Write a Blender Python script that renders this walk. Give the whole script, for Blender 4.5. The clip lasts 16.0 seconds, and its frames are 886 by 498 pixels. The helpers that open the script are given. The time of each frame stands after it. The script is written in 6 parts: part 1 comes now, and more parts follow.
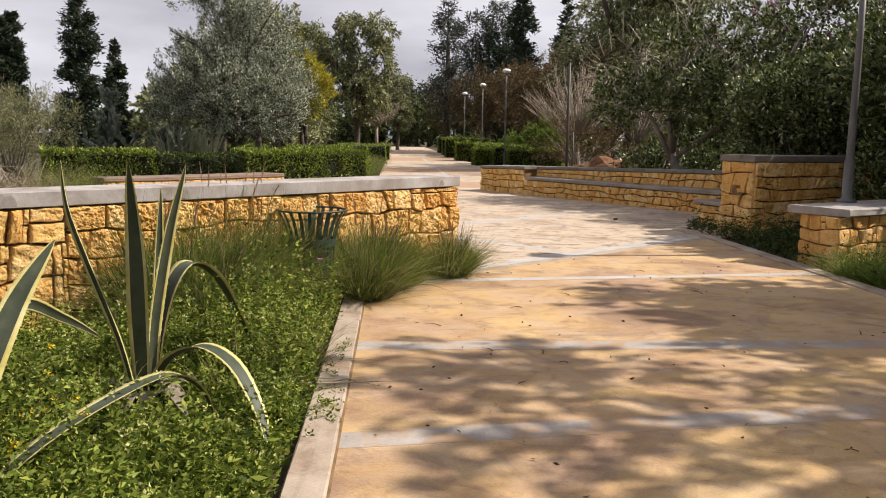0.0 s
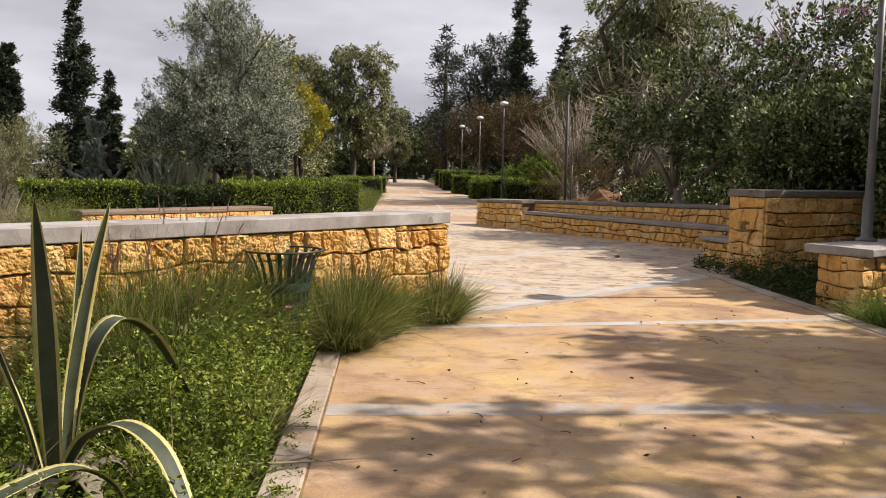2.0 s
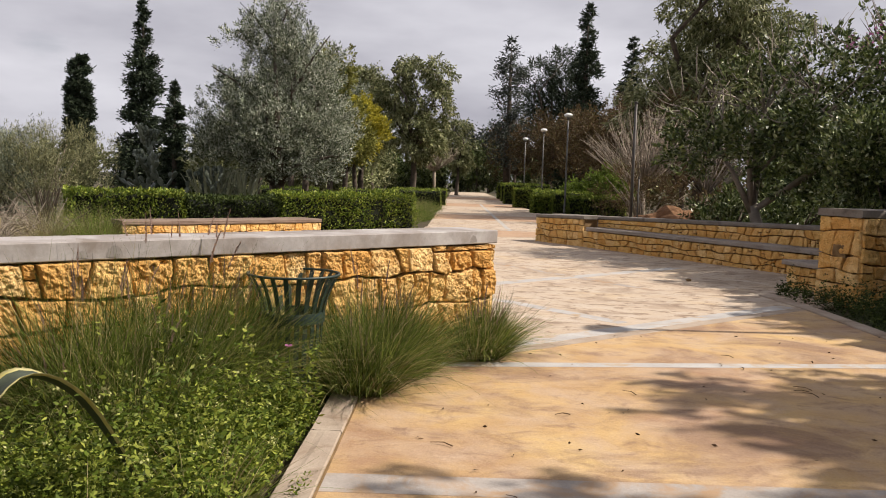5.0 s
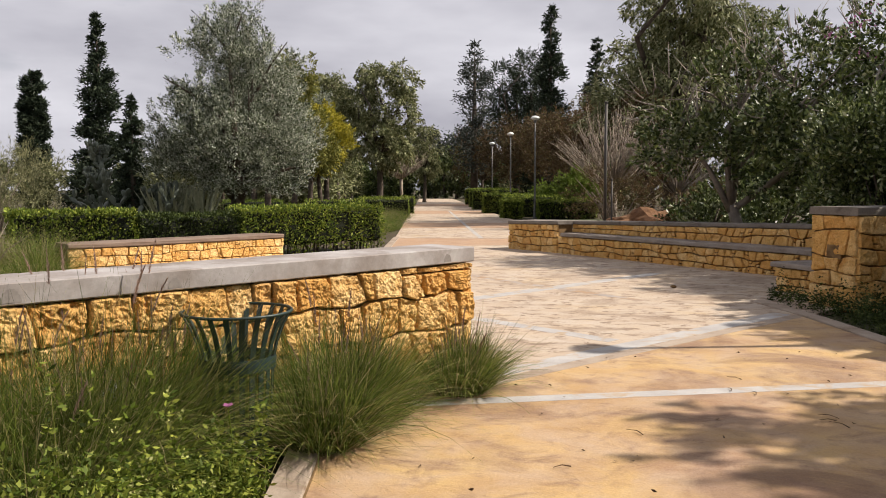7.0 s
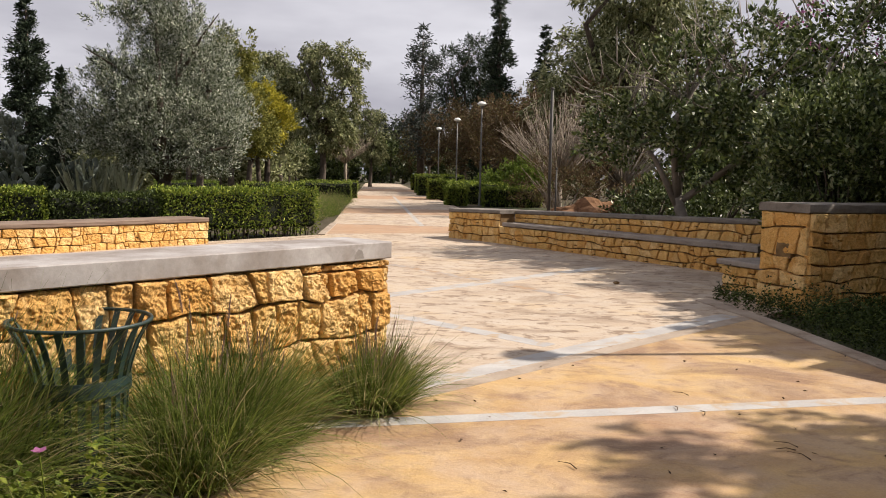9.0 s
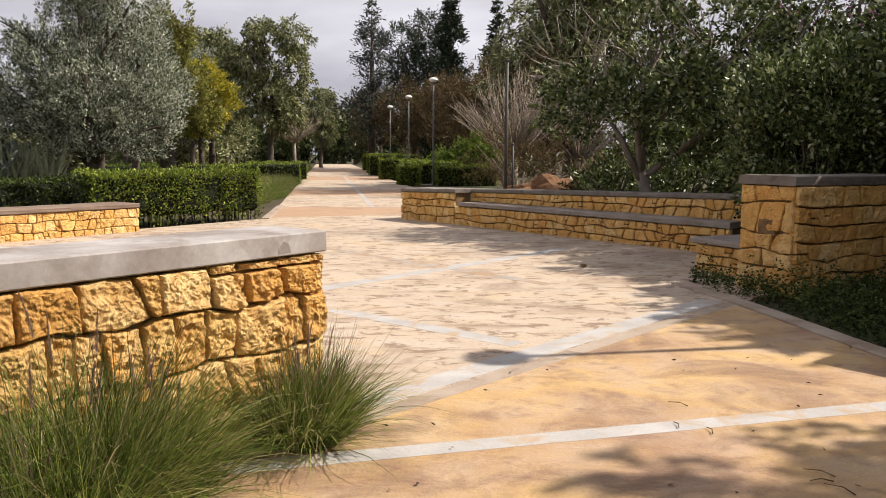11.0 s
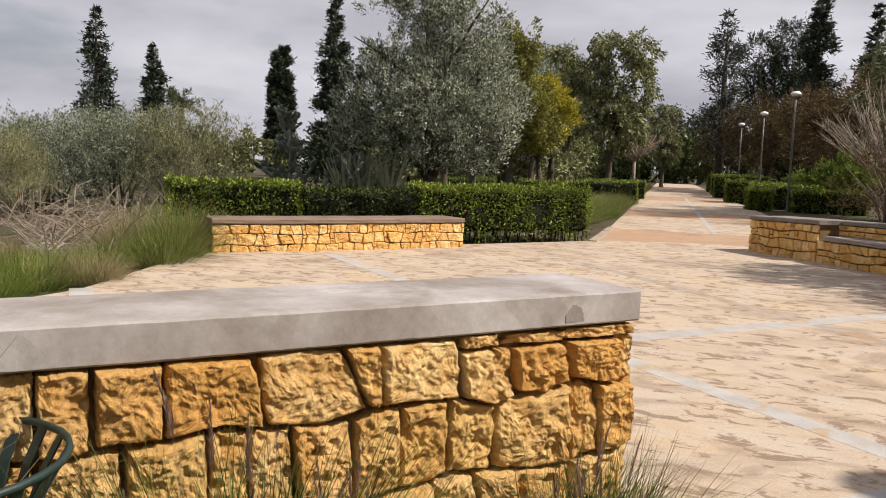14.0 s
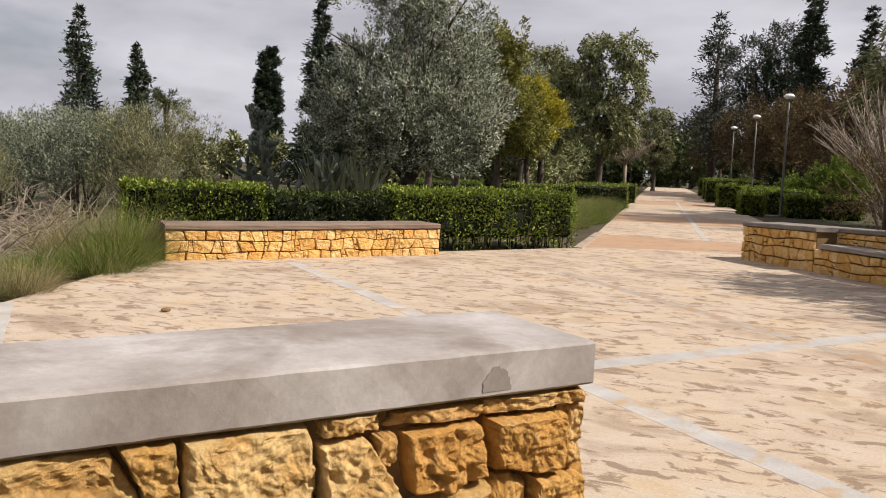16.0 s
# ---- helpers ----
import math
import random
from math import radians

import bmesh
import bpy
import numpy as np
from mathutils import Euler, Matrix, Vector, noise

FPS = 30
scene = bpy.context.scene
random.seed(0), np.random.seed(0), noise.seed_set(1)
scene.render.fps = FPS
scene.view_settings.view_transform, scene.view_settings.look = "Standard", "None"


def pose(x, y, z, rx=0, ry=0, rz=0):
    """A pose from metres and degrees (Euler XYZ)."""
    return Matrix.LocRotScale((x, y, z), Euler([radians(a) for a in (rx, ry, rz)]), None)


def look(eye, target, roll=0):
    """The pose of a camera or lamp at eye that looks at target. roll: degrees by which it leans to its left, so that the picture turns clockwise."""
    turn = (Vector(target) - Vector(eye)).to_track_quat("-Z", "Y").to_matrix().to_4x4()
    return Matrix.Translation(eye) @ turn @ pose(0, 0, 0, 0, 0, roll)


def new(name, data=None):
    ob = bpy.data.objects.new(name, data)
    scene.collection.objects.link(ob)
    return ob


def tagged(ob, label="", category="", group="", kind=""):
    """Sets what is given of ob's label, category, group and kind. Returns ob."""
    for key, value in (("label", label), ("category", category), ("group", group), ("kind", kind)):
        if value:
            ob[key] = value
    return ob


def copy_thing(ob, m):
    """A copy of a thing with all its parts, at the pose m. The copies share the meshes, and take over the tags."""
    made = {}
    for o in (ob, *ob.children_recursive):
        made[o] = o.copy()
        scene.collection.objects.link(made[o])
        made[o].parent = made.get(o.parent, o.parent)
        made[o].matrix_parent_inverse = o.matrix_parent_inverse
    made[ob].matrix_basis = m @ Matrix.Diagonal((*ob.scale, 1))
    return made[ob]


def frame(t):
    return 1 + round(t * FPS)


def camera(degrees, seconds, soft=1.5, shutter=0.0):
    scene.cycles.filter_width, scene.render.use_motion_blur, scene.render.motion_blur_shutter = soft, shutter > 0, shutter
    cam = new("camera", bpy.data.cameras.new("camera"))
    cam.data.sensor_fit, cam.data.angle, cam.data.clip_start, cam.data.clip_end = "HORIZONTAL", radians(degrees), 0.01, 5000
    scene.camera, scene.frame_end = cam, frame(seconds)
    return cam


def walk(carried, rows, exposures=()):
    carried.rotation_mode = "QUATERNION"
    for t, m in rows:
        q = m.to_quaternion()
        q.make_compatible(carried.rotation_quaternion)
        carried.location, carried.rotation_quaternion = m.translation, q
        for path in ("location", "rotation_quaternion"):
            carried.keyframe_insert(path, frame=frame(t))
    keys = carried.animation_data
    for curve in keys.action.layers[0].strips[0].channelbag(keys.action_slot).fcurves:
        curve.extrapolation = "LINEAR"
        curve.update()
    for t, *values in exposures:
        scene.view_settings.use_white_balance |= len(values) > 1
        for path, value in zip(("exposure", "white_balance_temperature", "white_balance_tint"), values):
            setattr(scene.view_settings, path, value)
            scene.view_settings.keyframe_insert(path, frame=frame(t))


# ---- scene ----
cam = camera(57.0, 16.0, 1.0)
PATH = [
    (0, (0.442, 0.456, 1.566), (0.337, 2.435, 1.294), 0.9),
    (0.5, (0.402, 0.602, 1.567), (0.333, 2.585, 1.315), 1.2),
    (1, (0.467, 0.835, 1.573), (0.391, 2.82, 1.337), 1.1),
    (1.5, (0.527, 1.023, 1.573), (0.424, 3.01, 1.376), 1.1),
    (2, (0.495, 1.261, 1.567), (0.393, 3.249, 1.374), 1.1),
    (2.5, (0.44, 1.47, 1.582), (0.344, 3.461, 1.413), 0.4),
    (3, (0.474, 1.697, 1.58), (0.358, 3.688, 1.42), 0.7),
    (3.5, (0.557, 1.887, 1.567), (0.331, 3.869, 1.427), 1.5),
    (4, (0.595, 2.048, 1.553), (0.331, 4.025, 1.402), 1.7),
    (6.5, (0.539, 3.088, 1.592), (0.324, 5.07, 1.422), 1.3),
    (7, (0.476, 3.305, 1.603), (0.294, 5.291, 1.454), -0.1),
    (7.5, (0.503, 3.543, 1.585), (0.363, 5.532, 1.431), 0.0),
    (8, (0.595, 3.763, 1.584), (0.447, 5.752, 1.426), 0.9),
    (8.5, (0.642, 3.972, 1.577), (0.5, 5.958, 1.396), 1.0),
    (9, (0.641, 4.192, 1.61), (0.589, 6.183, 1.427), 1.3),
    (11.5, (0.667, 5.571, 1.558), (0.746, 7.556, 1.322), 0.9),
    (12, (0.732, 5.833, 1.581), (0.821, 7.819, 1.359), 1.9),
    (12.5, (0.704, 6.096, 1.566), (0.755, 8.083, 1.342), 2.3),
    (13, (0.583, 6.347, 1.588), (0.5, 8.336, 1.399), 2.0),
    (13.5, (0.53, 6.535, 1.578), (0.061, 8.469, 1.381), 1.1),
    (14, (0.554, 6.809, 1.579), (-0.178, 8.659, 1.373), 2.0),
    (14.5, (0.563, 7.052, 1.565), (-0.191, 8.892, 1.346), 2.7),
    (15, (0.472, 7.319, 1.602), (-0.261, 9.169, 1.404), 2.8),
    (15.5, (0.445, 7.529, 1.586), (-0.284, 9.381, 1.394), 2.1),
    (16, (0.512, 7.807, 1.577), (-0.204, 9.664, 1.379), 2.2),
]
EXPOSURES = [(0.0, 0.59), (2.5, 0.52), (4.0, 0.44), (7.5, 0.48), (9.0, 0.52), (11.5, 0.61), (12.5, 0.56), (13.5, 0.40), (16.0, 0.38)]
walk(cam, [(t, look(eye, target, roll)) for t, eye, target, roll in PATH], EXPOSURES)

# ---- world and light ----
SUN_EL, SUN_AZ = 45.0, 9.0      # degrees: elevation, angle from +x towards +y
sun_way = Vector((math.cos(radians(SUN_EL)) * math.cos(radians(SUN_AZ)), math.cos(radians(SUN_EL)) * math.sin(radians(SUN_AZ)), math.sin(radians(SUN_EL))))
sun = new("sun", bpy.data.lights.new("sun", "SUN"))
sun.data.energy, sun.data.angle, sun.data.color = 5.0, radians(0.9), (1.0, 0.91, 0.80)
sun.matrix_world = look(sun_way * 50, (0, 0, 0))
world = bpy.data.worlds.new("world")
scene.world = world
world.use_nodes = True
wn, wl = world.node_tree.nodes, world.node_tree.links
sky = wn.new("ShaderNodeTexSky")
sky.sky_type, sky.sun_disc = "NISHITA", False
sky.sun_elevation, sky.sun_rotation = radians(SUN_EL), radians(90 - SUN_AZ)
sky.dust_density = 2.0
coord = wn.new("ShaderNodeTexCoord")
stretch = wn.new("ShaderNodeMapping")
stretch.inputs["Scale"].default_value = (1.0, 1.0, 3.2)
cloud = wn.new("ShaderNodeTexNoise")
cloud.inputs["Scale"].default_value, cloud.inputs["Detail"].default_value = 2.3, 7.0
cloud.inputs["Roughness"].default_value = 0.5
cover = wn.new("ShaderNodeValToRGB")
cover.color_ramp.elements[0].position, cover.color_ramp.elements[1].position = 0.24, 0.44
tone = wn.new("ShaderNodeTexNoise")
tone.inputs["Scale"].default_value, tone.inputs["Detail"].default_value = 3.1, 5.0
grey = wn.new("ShaderNodeValToRGB")
grey.color_ramp.elements[0].position, grey.color_ramp.elements[1].position = 0.32, 0.68
grey.color_ramp.elements[0].color, grey.color_ramp.elements[1].color = (7.0, 6.85, 7.8, 1), (12.0, 11.8, 12.7, 1)
blend = wn.new("ShaderNodeMix")
blend.data_type = "RGBA"
wl.new(coord.outputs["Generated"], stretch.inputs["Vector"])
wl.new(stretch.outputs[0], cloud.inputs["Vector"])
wl.new(stretch.outputs[0], tone.inputs["Vector"])
wl.new(cloud.outputs["Fac"], cover.inputs[0])
wl.new(tone.outputs["Fac"], grey.inputs[0])
wl.new(cover.outputs["Color"], blend.inputs["Factor"])
wl.new(sky.outputs[0], blend.inputs["A"])
wl.new(grey.outputs[0], blend.inputs["B"])
wl.new(blend.outputs["Result"], wn["Background"].inputs["Color"])
wn["Background"].inputs["Strength"].default_value = 0.046


# ---- materials ----
def ramp(nt, stops):
    r = nt.nodes.new("ShaderNodeValToRGB")
    e = r.color_ramp.elements
    while len(e) < len(stops):
        e.new(0.5)
    for k, (p, c) in zip(e, stops):
        k.position, k.color = p, (*c, 1)
    return r


def noise_node(nt, vec, scale, detail=6.0, rough=0.6, distort=0.0):
    n = nt.nodes.new("ShaderNodeTexNoise")
    n.inputs["Scale"].default_value, n.inputs["Detail"].default_value = scale, detail
    n.inputs["Roughness"].default_value, n.inputs["Distortion"].default_value = rough, distort
    nt.links.new(vec, n.inputs["Vector"])
    return n.outputs["Fac"]


def mixed(nt, fac, a, b, mode="MIX"):
    m = nt.nodes.new("ShaderNodeMix")
    m.data_type, m.blend_type = "RGBA", mode
    for sock, v in (("Factor", fac), ("A", a), ("B", b)):
        if isinstance(v, (int, float)):
            m.inputs[sock].default_value = v
        elif isinstance(v, tuple):
            m.inputs[sock].default_value = (*v, 1)
        else:
            nt.links.new(v, m.inputs[sock])
    return m.outputs["Result"]


def begin(name, rough=0.8, metal=0.0, spec=0.3):
    m = bpy.data.materials.new(name)
    m.use_nodes = True
    nt = m.node_tree
    b = nt.nodes["Principled BSDF"]
    b.inputs["Roughness"].default_value, b.inputs["Metallic"].default_value = rough, metal
    b.inputs["Specular IOR Level"].default_value = spec
    g = nt.nodes.new("ShaderNodeNewGeometry")
    return m, nt, b, g.outputs["Position"], g.outputs["Random Per Island"]


def bump(nt, b, height, strength, distance):
    n = nt.nodes.new("ShaderNodeBump")
    n.inputs["Strength"].default_value, n.inputs["Distance"].default_value = strength, distance
    nt.links.new(height, n.inputs["Height"])
    nt.links.new(n.outputs["Normal"], b.inputs["Normal"])


def squeezed(nt, pos, sx, sy, sz, turn=0.0):
    n = nt.nodes.new("ShaderNodeMapping")
    n.inputs["Scale"].default_value = (sx, sy, sz)
    n.inputs["Rotation"].default_value = (0, 0, radians(turn))
    nt.links.new(pos, n.inputs["Vector"])
    return n.outputs[0]


def surface(name, stops, big=1.5, fine=30.0, rough=0.85, metal=0.0, depth=0.004, strength=0.6, stain=None, spec=0.3, speck=0.25):
    """Two scales of colour, a stain, and a fine relief."""
    m, nt, b, pos, isl = begin(name, rough, metal, spec)
    col = ramp(nt, stops)
    nt.links.new(noise_node(nt, pos, big, 7, 0.62), col.inputs[0])
    grain = noise_node(nt, pos, fine, 5, 0.7)
    out = mixed(nt, speck, col.outputs[0], ramp_of(nt, grain, [(0.3, (0.25, 0.25, 0.25)), (0.7, (1.0, 1.0, 1.0))]), "MULTIPLY")
    if stain:
        mask = ramp_of(nt, noise_node(nt, pos, stain[1], 8, 0.65, 0.6), [(stain[2], (0, 0, 0)), (stain[2] + 0.14, (1, 1, 1))])
        out = mixed(nt, mask, out, stain[0])
    nt.links.new(out, b.inputs["Base Color"])
    bump(nt, b, grain, strength, depth)
    return m


def ramp_of(nt, fac, stops):
    r = ramp(nt, stops)
    nt.links.new(fac, r.inputs[0])
    return r.outputs[0]


def stone_material(name, warm):
    """Pitted ochre limestone: each block has its own hue."""
    m, nt, b, pos, isl = begin(name, 0.92, 0, 0.2)
    info = nt.nodes.new("ShaderNodeObjectInfo")
    per = ramp_of(nt, info.outputs["Random"], [(0.0, (0.700, 0.420, 0.145)), (0.3, (0.800, 0.530, 0.205)), (0.55, (0.680, 0.370, 0.110)), (0.8, (0.850, 0.610, 0.295)), (1.0, (0.760, 0.500, 0.205))])
    patch = noise_node(nt, pos, 7.0, 6, 0.65)
    out = mixed(nt, ramp_of(nt, patch, [(0.42, (0, 0, 0)), (0.68, (1, 1, 1))]), per, warm)
    pale = noise_node(nt, pos, 13.0, 4, 0.6)
    out = mixed(nt, ramp_of(nt, pale, [(0.55, (0, 0, 0)), (0.78, (0.4, 0.4, 0.4))]), out, (0.78, 0.60, 0.33))
    pits = nt.nodes.new("ShaderNodeTexVoronoi")
    pits.inputs["Scale"].default_value = 26.0
    nt.links.new(pos, pits.inputs["Vector"])
    where = noise_node(nt, pos, 5.0, 3, 0.5)
    hole = mixed(nt, ramp_of(nt, where, [(0.40, (0, 0, 0)), (0.54, (1, 1, 1))]), (1.0, 1.0, 1.0), ramp_of(nt, pits.outputs["Distance"], [(0.15, (0.0, 0.0, 0.0)), (0.42, (1, 1, 1))]))
    rock = noise_node(nt, pos, 19.0, 11, 0.82)
    high = mixed(nt, 0.5, rock, hole, "MULTIPLY")
    out = mixed(nt, 0.5, out, ramp_of(nt, noise_node(nt, pos, 55.0, 6, 0.75), [(0.32, (0.55, 0.48, 0.38)), (0.55, (1.14, 1.13, 1.08))]), "MULTIPLY")
    out = mixed(nt, ramp_of(nt, rock, [(0.31, (0.9, 0.9, 0.9)), (0.42, (0, 0, 0))]), out, (0.240, 0.11, 0.030))
    nt.links.new(out, b.inputs["Base Color"])
    bump(nt, b, high, 0.9, 0.03)
    return m


def leaf_material(name, stops, light=0.35, rough=0.55, tint=None, spec=0.14):
    """Leaves: colour by leaf, a little light let through."""
    m, nt, b, pos, isl = begin(name, rough, 0, spec)
    col = ramp_of(nt, isl, stops)
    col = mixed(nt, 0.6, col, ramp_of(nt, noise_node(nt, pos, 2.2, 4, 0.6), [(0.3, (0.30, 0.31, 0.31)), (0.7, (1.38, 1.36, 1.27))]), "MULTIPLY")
    if tint:
        col = mixed(nt, ramp_of(nt, noise_node(nt, pos, tint[1], 3, 0.5), [(tint[2], (0, 0, 0)), (tint[2] + 0.12, (1, 1, 1))]), col, tint[0])
    nt.links.new(col, b.inputs["Base Color"])
    t = nt.nodes.new("ShaderNodeBsdfTranslucent")
    nt.links.new(col, t.inputs["Color"])
    mix = nt.nodes.new("ShaderNodeMixShader")
    mix.inputs[0].default_value = light
    nt.links.new(b.outputs[0], mix.inputs[1])
    nt.links.new(t.outputs[0], mix.inputs[2])
    nt.links.new(mix.outputs[0], nt.nodes["Material Output"].inputs["Surface"])
    return m


def paving_material(name, base, cool, dark, turn, long=1.5, marks=0.57, edge=0.12, most=0.6):
    """Stamped concrete: slate-like ripples, worn patches and dark marks lying along the courses."""
    m, nt, b, pos, isl = begin(name, 0.78, 0, 0.3)
    along = squeezed(nt, pos, 1.0, long, 1.0, turn)
    big = noise_node(nt, pos, 0.8, 6, 0.62)
    out = ramp_of(nt, big, [(0.35, base[0]), (0.55, base[1]), (0.72, base[2])])
    wear = noise_node(nt, along, 1.7, 8, 0.68, 0.5)
    out = mixed(nt, ramp_of(nt, wear, [(0.42, (0, 0, 0)), (0.66, (0.85, 0.85, 0.85))]), out, cool)
    blotch = noise_node(nt, along, 0.8, 6, 0.65, 0.8)
    out = mixed(nt, ramp_of(nt, blotch, [(marks - 0.04, (0, 0, 0)), (marks + 0.08, (0.6, 0.6, 0.6))]), out, dark)
    mark = noise_node(nt, along, 3.6, 9, 0.68, 0.7)
    out = mixed(nt, ramp_of(nt, mark, [(marks - 0.02, (0, 0, 0)), (marks - 0.02 + edge, (most, most, most))]), out, dark)
    speck = noise_node(nt, pos, 60.0, 4, 0.7)
    out = mixed(nt, 0.35, out, ramp_of(nt, speck, [(0.3, (0.45, 0.42, 0.4)), (0.65, (1.05, 1.05, 1.05))]), "MULTIPLY")
    nt.links.new(out, b.inputs["Base Color"])
    slate = noise_node(nt, along, 4.0, 9, 0.72, 0.6)
    bump(nt, b, slate, 0.7, 0.022)
    return m


STONE = stone_material("ochre_limestone", (0.60, 0.32, 0.09))
MORTAR = surface("dark_mortar", [(0.3, (0.14, 0.085, 0.038)), (0.7, (0.27, 0.17, 0.08))], 6, 60, 0.95)
COPE = surface("grey_concrete", [(0.3, (0.250, 0.216, 0.196)), (0.7, (0.440, 0.415, 0.405))], 2.6, 45, 0.9, stain=((0.205, 0.172, 0.150), 1.6, 0.48), depth=0.002, strength=0.5, speck=0.22)
DAMP = surface("damp_concrete", [(0.3, (0.215, 0.190, 0.172)), (0.7, (0.290, 0.262, 0.243))], 9.0, 45, 0.85, depth=0.001)
COPE_BROWN = surface("brown_concrete", [(0.3, (0.165, 0.112, 0.086)), (0.7, (0.262, 0.195, 0.150))], 2.0, 45, 0.9, stain=((0.105, 0.075, 0.060), 1.9, 0.62))
COPE_DARK = surface("weathered_concrete", [(0.3, (0.158, 0.135, 0.116)), (0.7, (0.270, 0.240, 0.210))], 2.5, 40, 0.9, stain=((0.075, 0.064, 0.056), 2.1, 0.58))
SEAT = surface("seat_concrete", [(0.3, (0.255, 0.210, 0.176)), (0.7, (0.375, 0.330, 0.289))], 2.5, 40, 0.88, stain=((0.128, 0.098, 0.083), 1.7, 0.58))
PATHING = paving_material("tan_stamped_concrete", [(0.335, 0.205, 0.120), (0.495, 0.328, 0.148), (0.565, 0.405, 0.185)], (0.45, 0.325, 0.225), (0.19, 0.110, 0.078), 8, 1.3, 0.54, 0.17, 0.65)
PLAZA = paving_material("cream_stamped_concrete", [(0.420, 0.326, 0.244), (0.485, 0.385, 0.285), (0.480, 0.345, 0.195)], (0.500, 0.425, 0.350), (0.235, 0.165, 0.115), 8, 1.7, 0.560, 0.04, 0.88)
RED_PAVING = paving_material("russet_stamped_concrete", [(0.375, 0.225, 0.135), (0.413, 0.262, 0.158), (0.427, 0.285, 0.188)], (0.420, 0.307, 0.217), (0.270, 0.173, 0.120), 8)
BAND = surface("pale_concrete_band", [(0.3, (0.350, 0.328, 0.312)), (0.7, (0.490, 0.468, 0.448))], 2.4, 50, 0.85, stain=((0.380, 0.275, 0.170), 2.6, 0.52))
WALK_BAND = surface("stained_concrete_band", [(0.3, (0.290, 0.250, 0.222)), (0.7, (0.430, 0.385, 0.345))], 2.4, 50, 0.85, stain=((0.340, 0.225, 0.135), 2.6, 0.46))
KERB = surface("kerb_concrete", [(0.3, (0.300, 0.232, 0.176)), (0.7, (0.427, 0.352, 0.281))], 2.4, 50, 0.88, stain=((0.217, 0.154, 0.105), 2.3, 0.52))
SOIL = surface("dry_soil", [(0.3, (0.042, 0.034, 0.018)), (0.55, (0.076, 0.059, 0.034)), (0.75, (0.112, 0.084, 0.051))], 0.8, 12, 0.95, stain=((0.037, 0.048, 0.014), 0.25, 0.50), depth=0.03)
BARK = surface("grey_bark", [(0.3, (0.045, 0.034, 0.026)), (0.7, (0.128, 0.101, 0.079))], 5, 30, 0.95, depth=0.012)
BARK_PALE = surface("pale_bark", [(0.3, (0.180, 0.146, 0.120)), (0.7, (0.330, 0.289, 0.247))], 4, 25, 0.92)
TWIG = surface("dry_twigs", [(0.3, (0.188, 0.143, 0.105)), (0.7, (0.360, 0.307, 0.247))], 4, 25, 0.92)
GREEN_METAL = surface("green_painted_steel", [(0.3, (0.008, 0.020, 0.018)), (0.7, (0.020, 0.046, 0.041))], 6, 60, 0.5, 0.0, 0.002, 0.4, stain=((0.075, 0.060, 0.045), 9, 0.62), spec=0.5)
POLE = surface("grey_lamp_paint", [(0.3, (0.105, 0.101, 0.098)), (0.7, (0.180, 0.173, 0.165))], 3, 40, 0.5, 0.3, 0.001, 0.2)
POST = surface("dark_steel", [(0.3, (0.045, 0.041, 0.038)), (0.7, (0.090, 0.083, 0.075))], 3, 40, 0.55, 0.2, 0.001, 0.2)
GLOBE = surface("lamp_opal", [(0.3, (0.720, 0.710, 0.680)), (0.7, (0.820, 0.810, 0.780))], 3, 20, 0.3, 0.0, 0.001, 0.1, speck=0.05)
EARTH = surface("red_earth", [(0.3, (0.110, 0.052, 0.026)), (0.7, (0.220, 0.115, 0.055))], 5, 14, 0.95, depth=0.03)
ROCK = surface("pale_rubble", [(0.3, (0.285, 0.255, 0.217)), (0.7, (0.450, 0.413, 0.360))], 4, 20, 0.95, depth=0.02)
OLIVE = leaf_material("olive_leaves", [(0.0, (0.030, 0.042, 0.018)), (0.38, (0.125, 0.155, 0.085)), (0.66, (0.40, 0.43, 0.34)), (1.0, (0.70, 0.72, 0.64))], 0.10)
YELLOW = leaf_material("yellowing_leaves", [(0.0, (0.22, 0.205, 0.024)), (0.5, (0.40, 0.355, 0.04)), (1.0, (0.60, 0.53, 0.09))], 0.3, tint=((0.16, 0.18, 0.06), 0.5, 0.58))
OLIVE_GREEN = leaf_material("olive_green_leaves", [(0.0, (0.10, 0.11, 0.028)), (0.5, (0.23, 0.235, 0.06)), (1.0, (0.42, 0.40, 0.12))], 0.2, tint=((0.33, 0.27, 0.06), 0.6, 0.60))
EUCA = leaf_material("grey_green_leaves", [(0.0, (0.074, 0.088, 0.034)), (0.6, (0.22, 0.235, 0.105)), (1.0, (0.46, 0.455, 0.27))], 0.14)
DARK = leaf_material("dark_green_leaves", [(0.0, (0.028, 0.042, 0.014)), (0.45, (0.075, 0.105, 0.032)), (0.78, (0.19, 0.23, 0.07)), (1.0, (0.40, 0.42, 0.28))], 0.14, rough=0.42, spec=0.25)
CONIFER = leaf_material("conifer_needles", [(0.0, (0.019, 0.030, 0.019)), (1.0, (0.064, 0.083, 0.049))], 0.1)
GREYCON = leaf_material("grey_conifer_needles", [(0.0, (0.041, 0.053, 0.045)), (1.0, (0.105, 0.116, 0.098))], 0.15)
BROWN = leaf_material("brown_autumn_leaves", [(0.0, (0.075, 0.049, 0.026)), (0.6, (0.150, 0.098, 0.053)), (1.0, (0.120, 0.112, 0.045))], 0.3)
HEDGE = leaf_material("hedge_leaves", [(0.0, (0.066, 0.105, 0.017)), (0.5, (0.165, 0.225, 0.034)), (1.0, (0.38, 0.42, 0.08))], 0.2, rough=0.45)
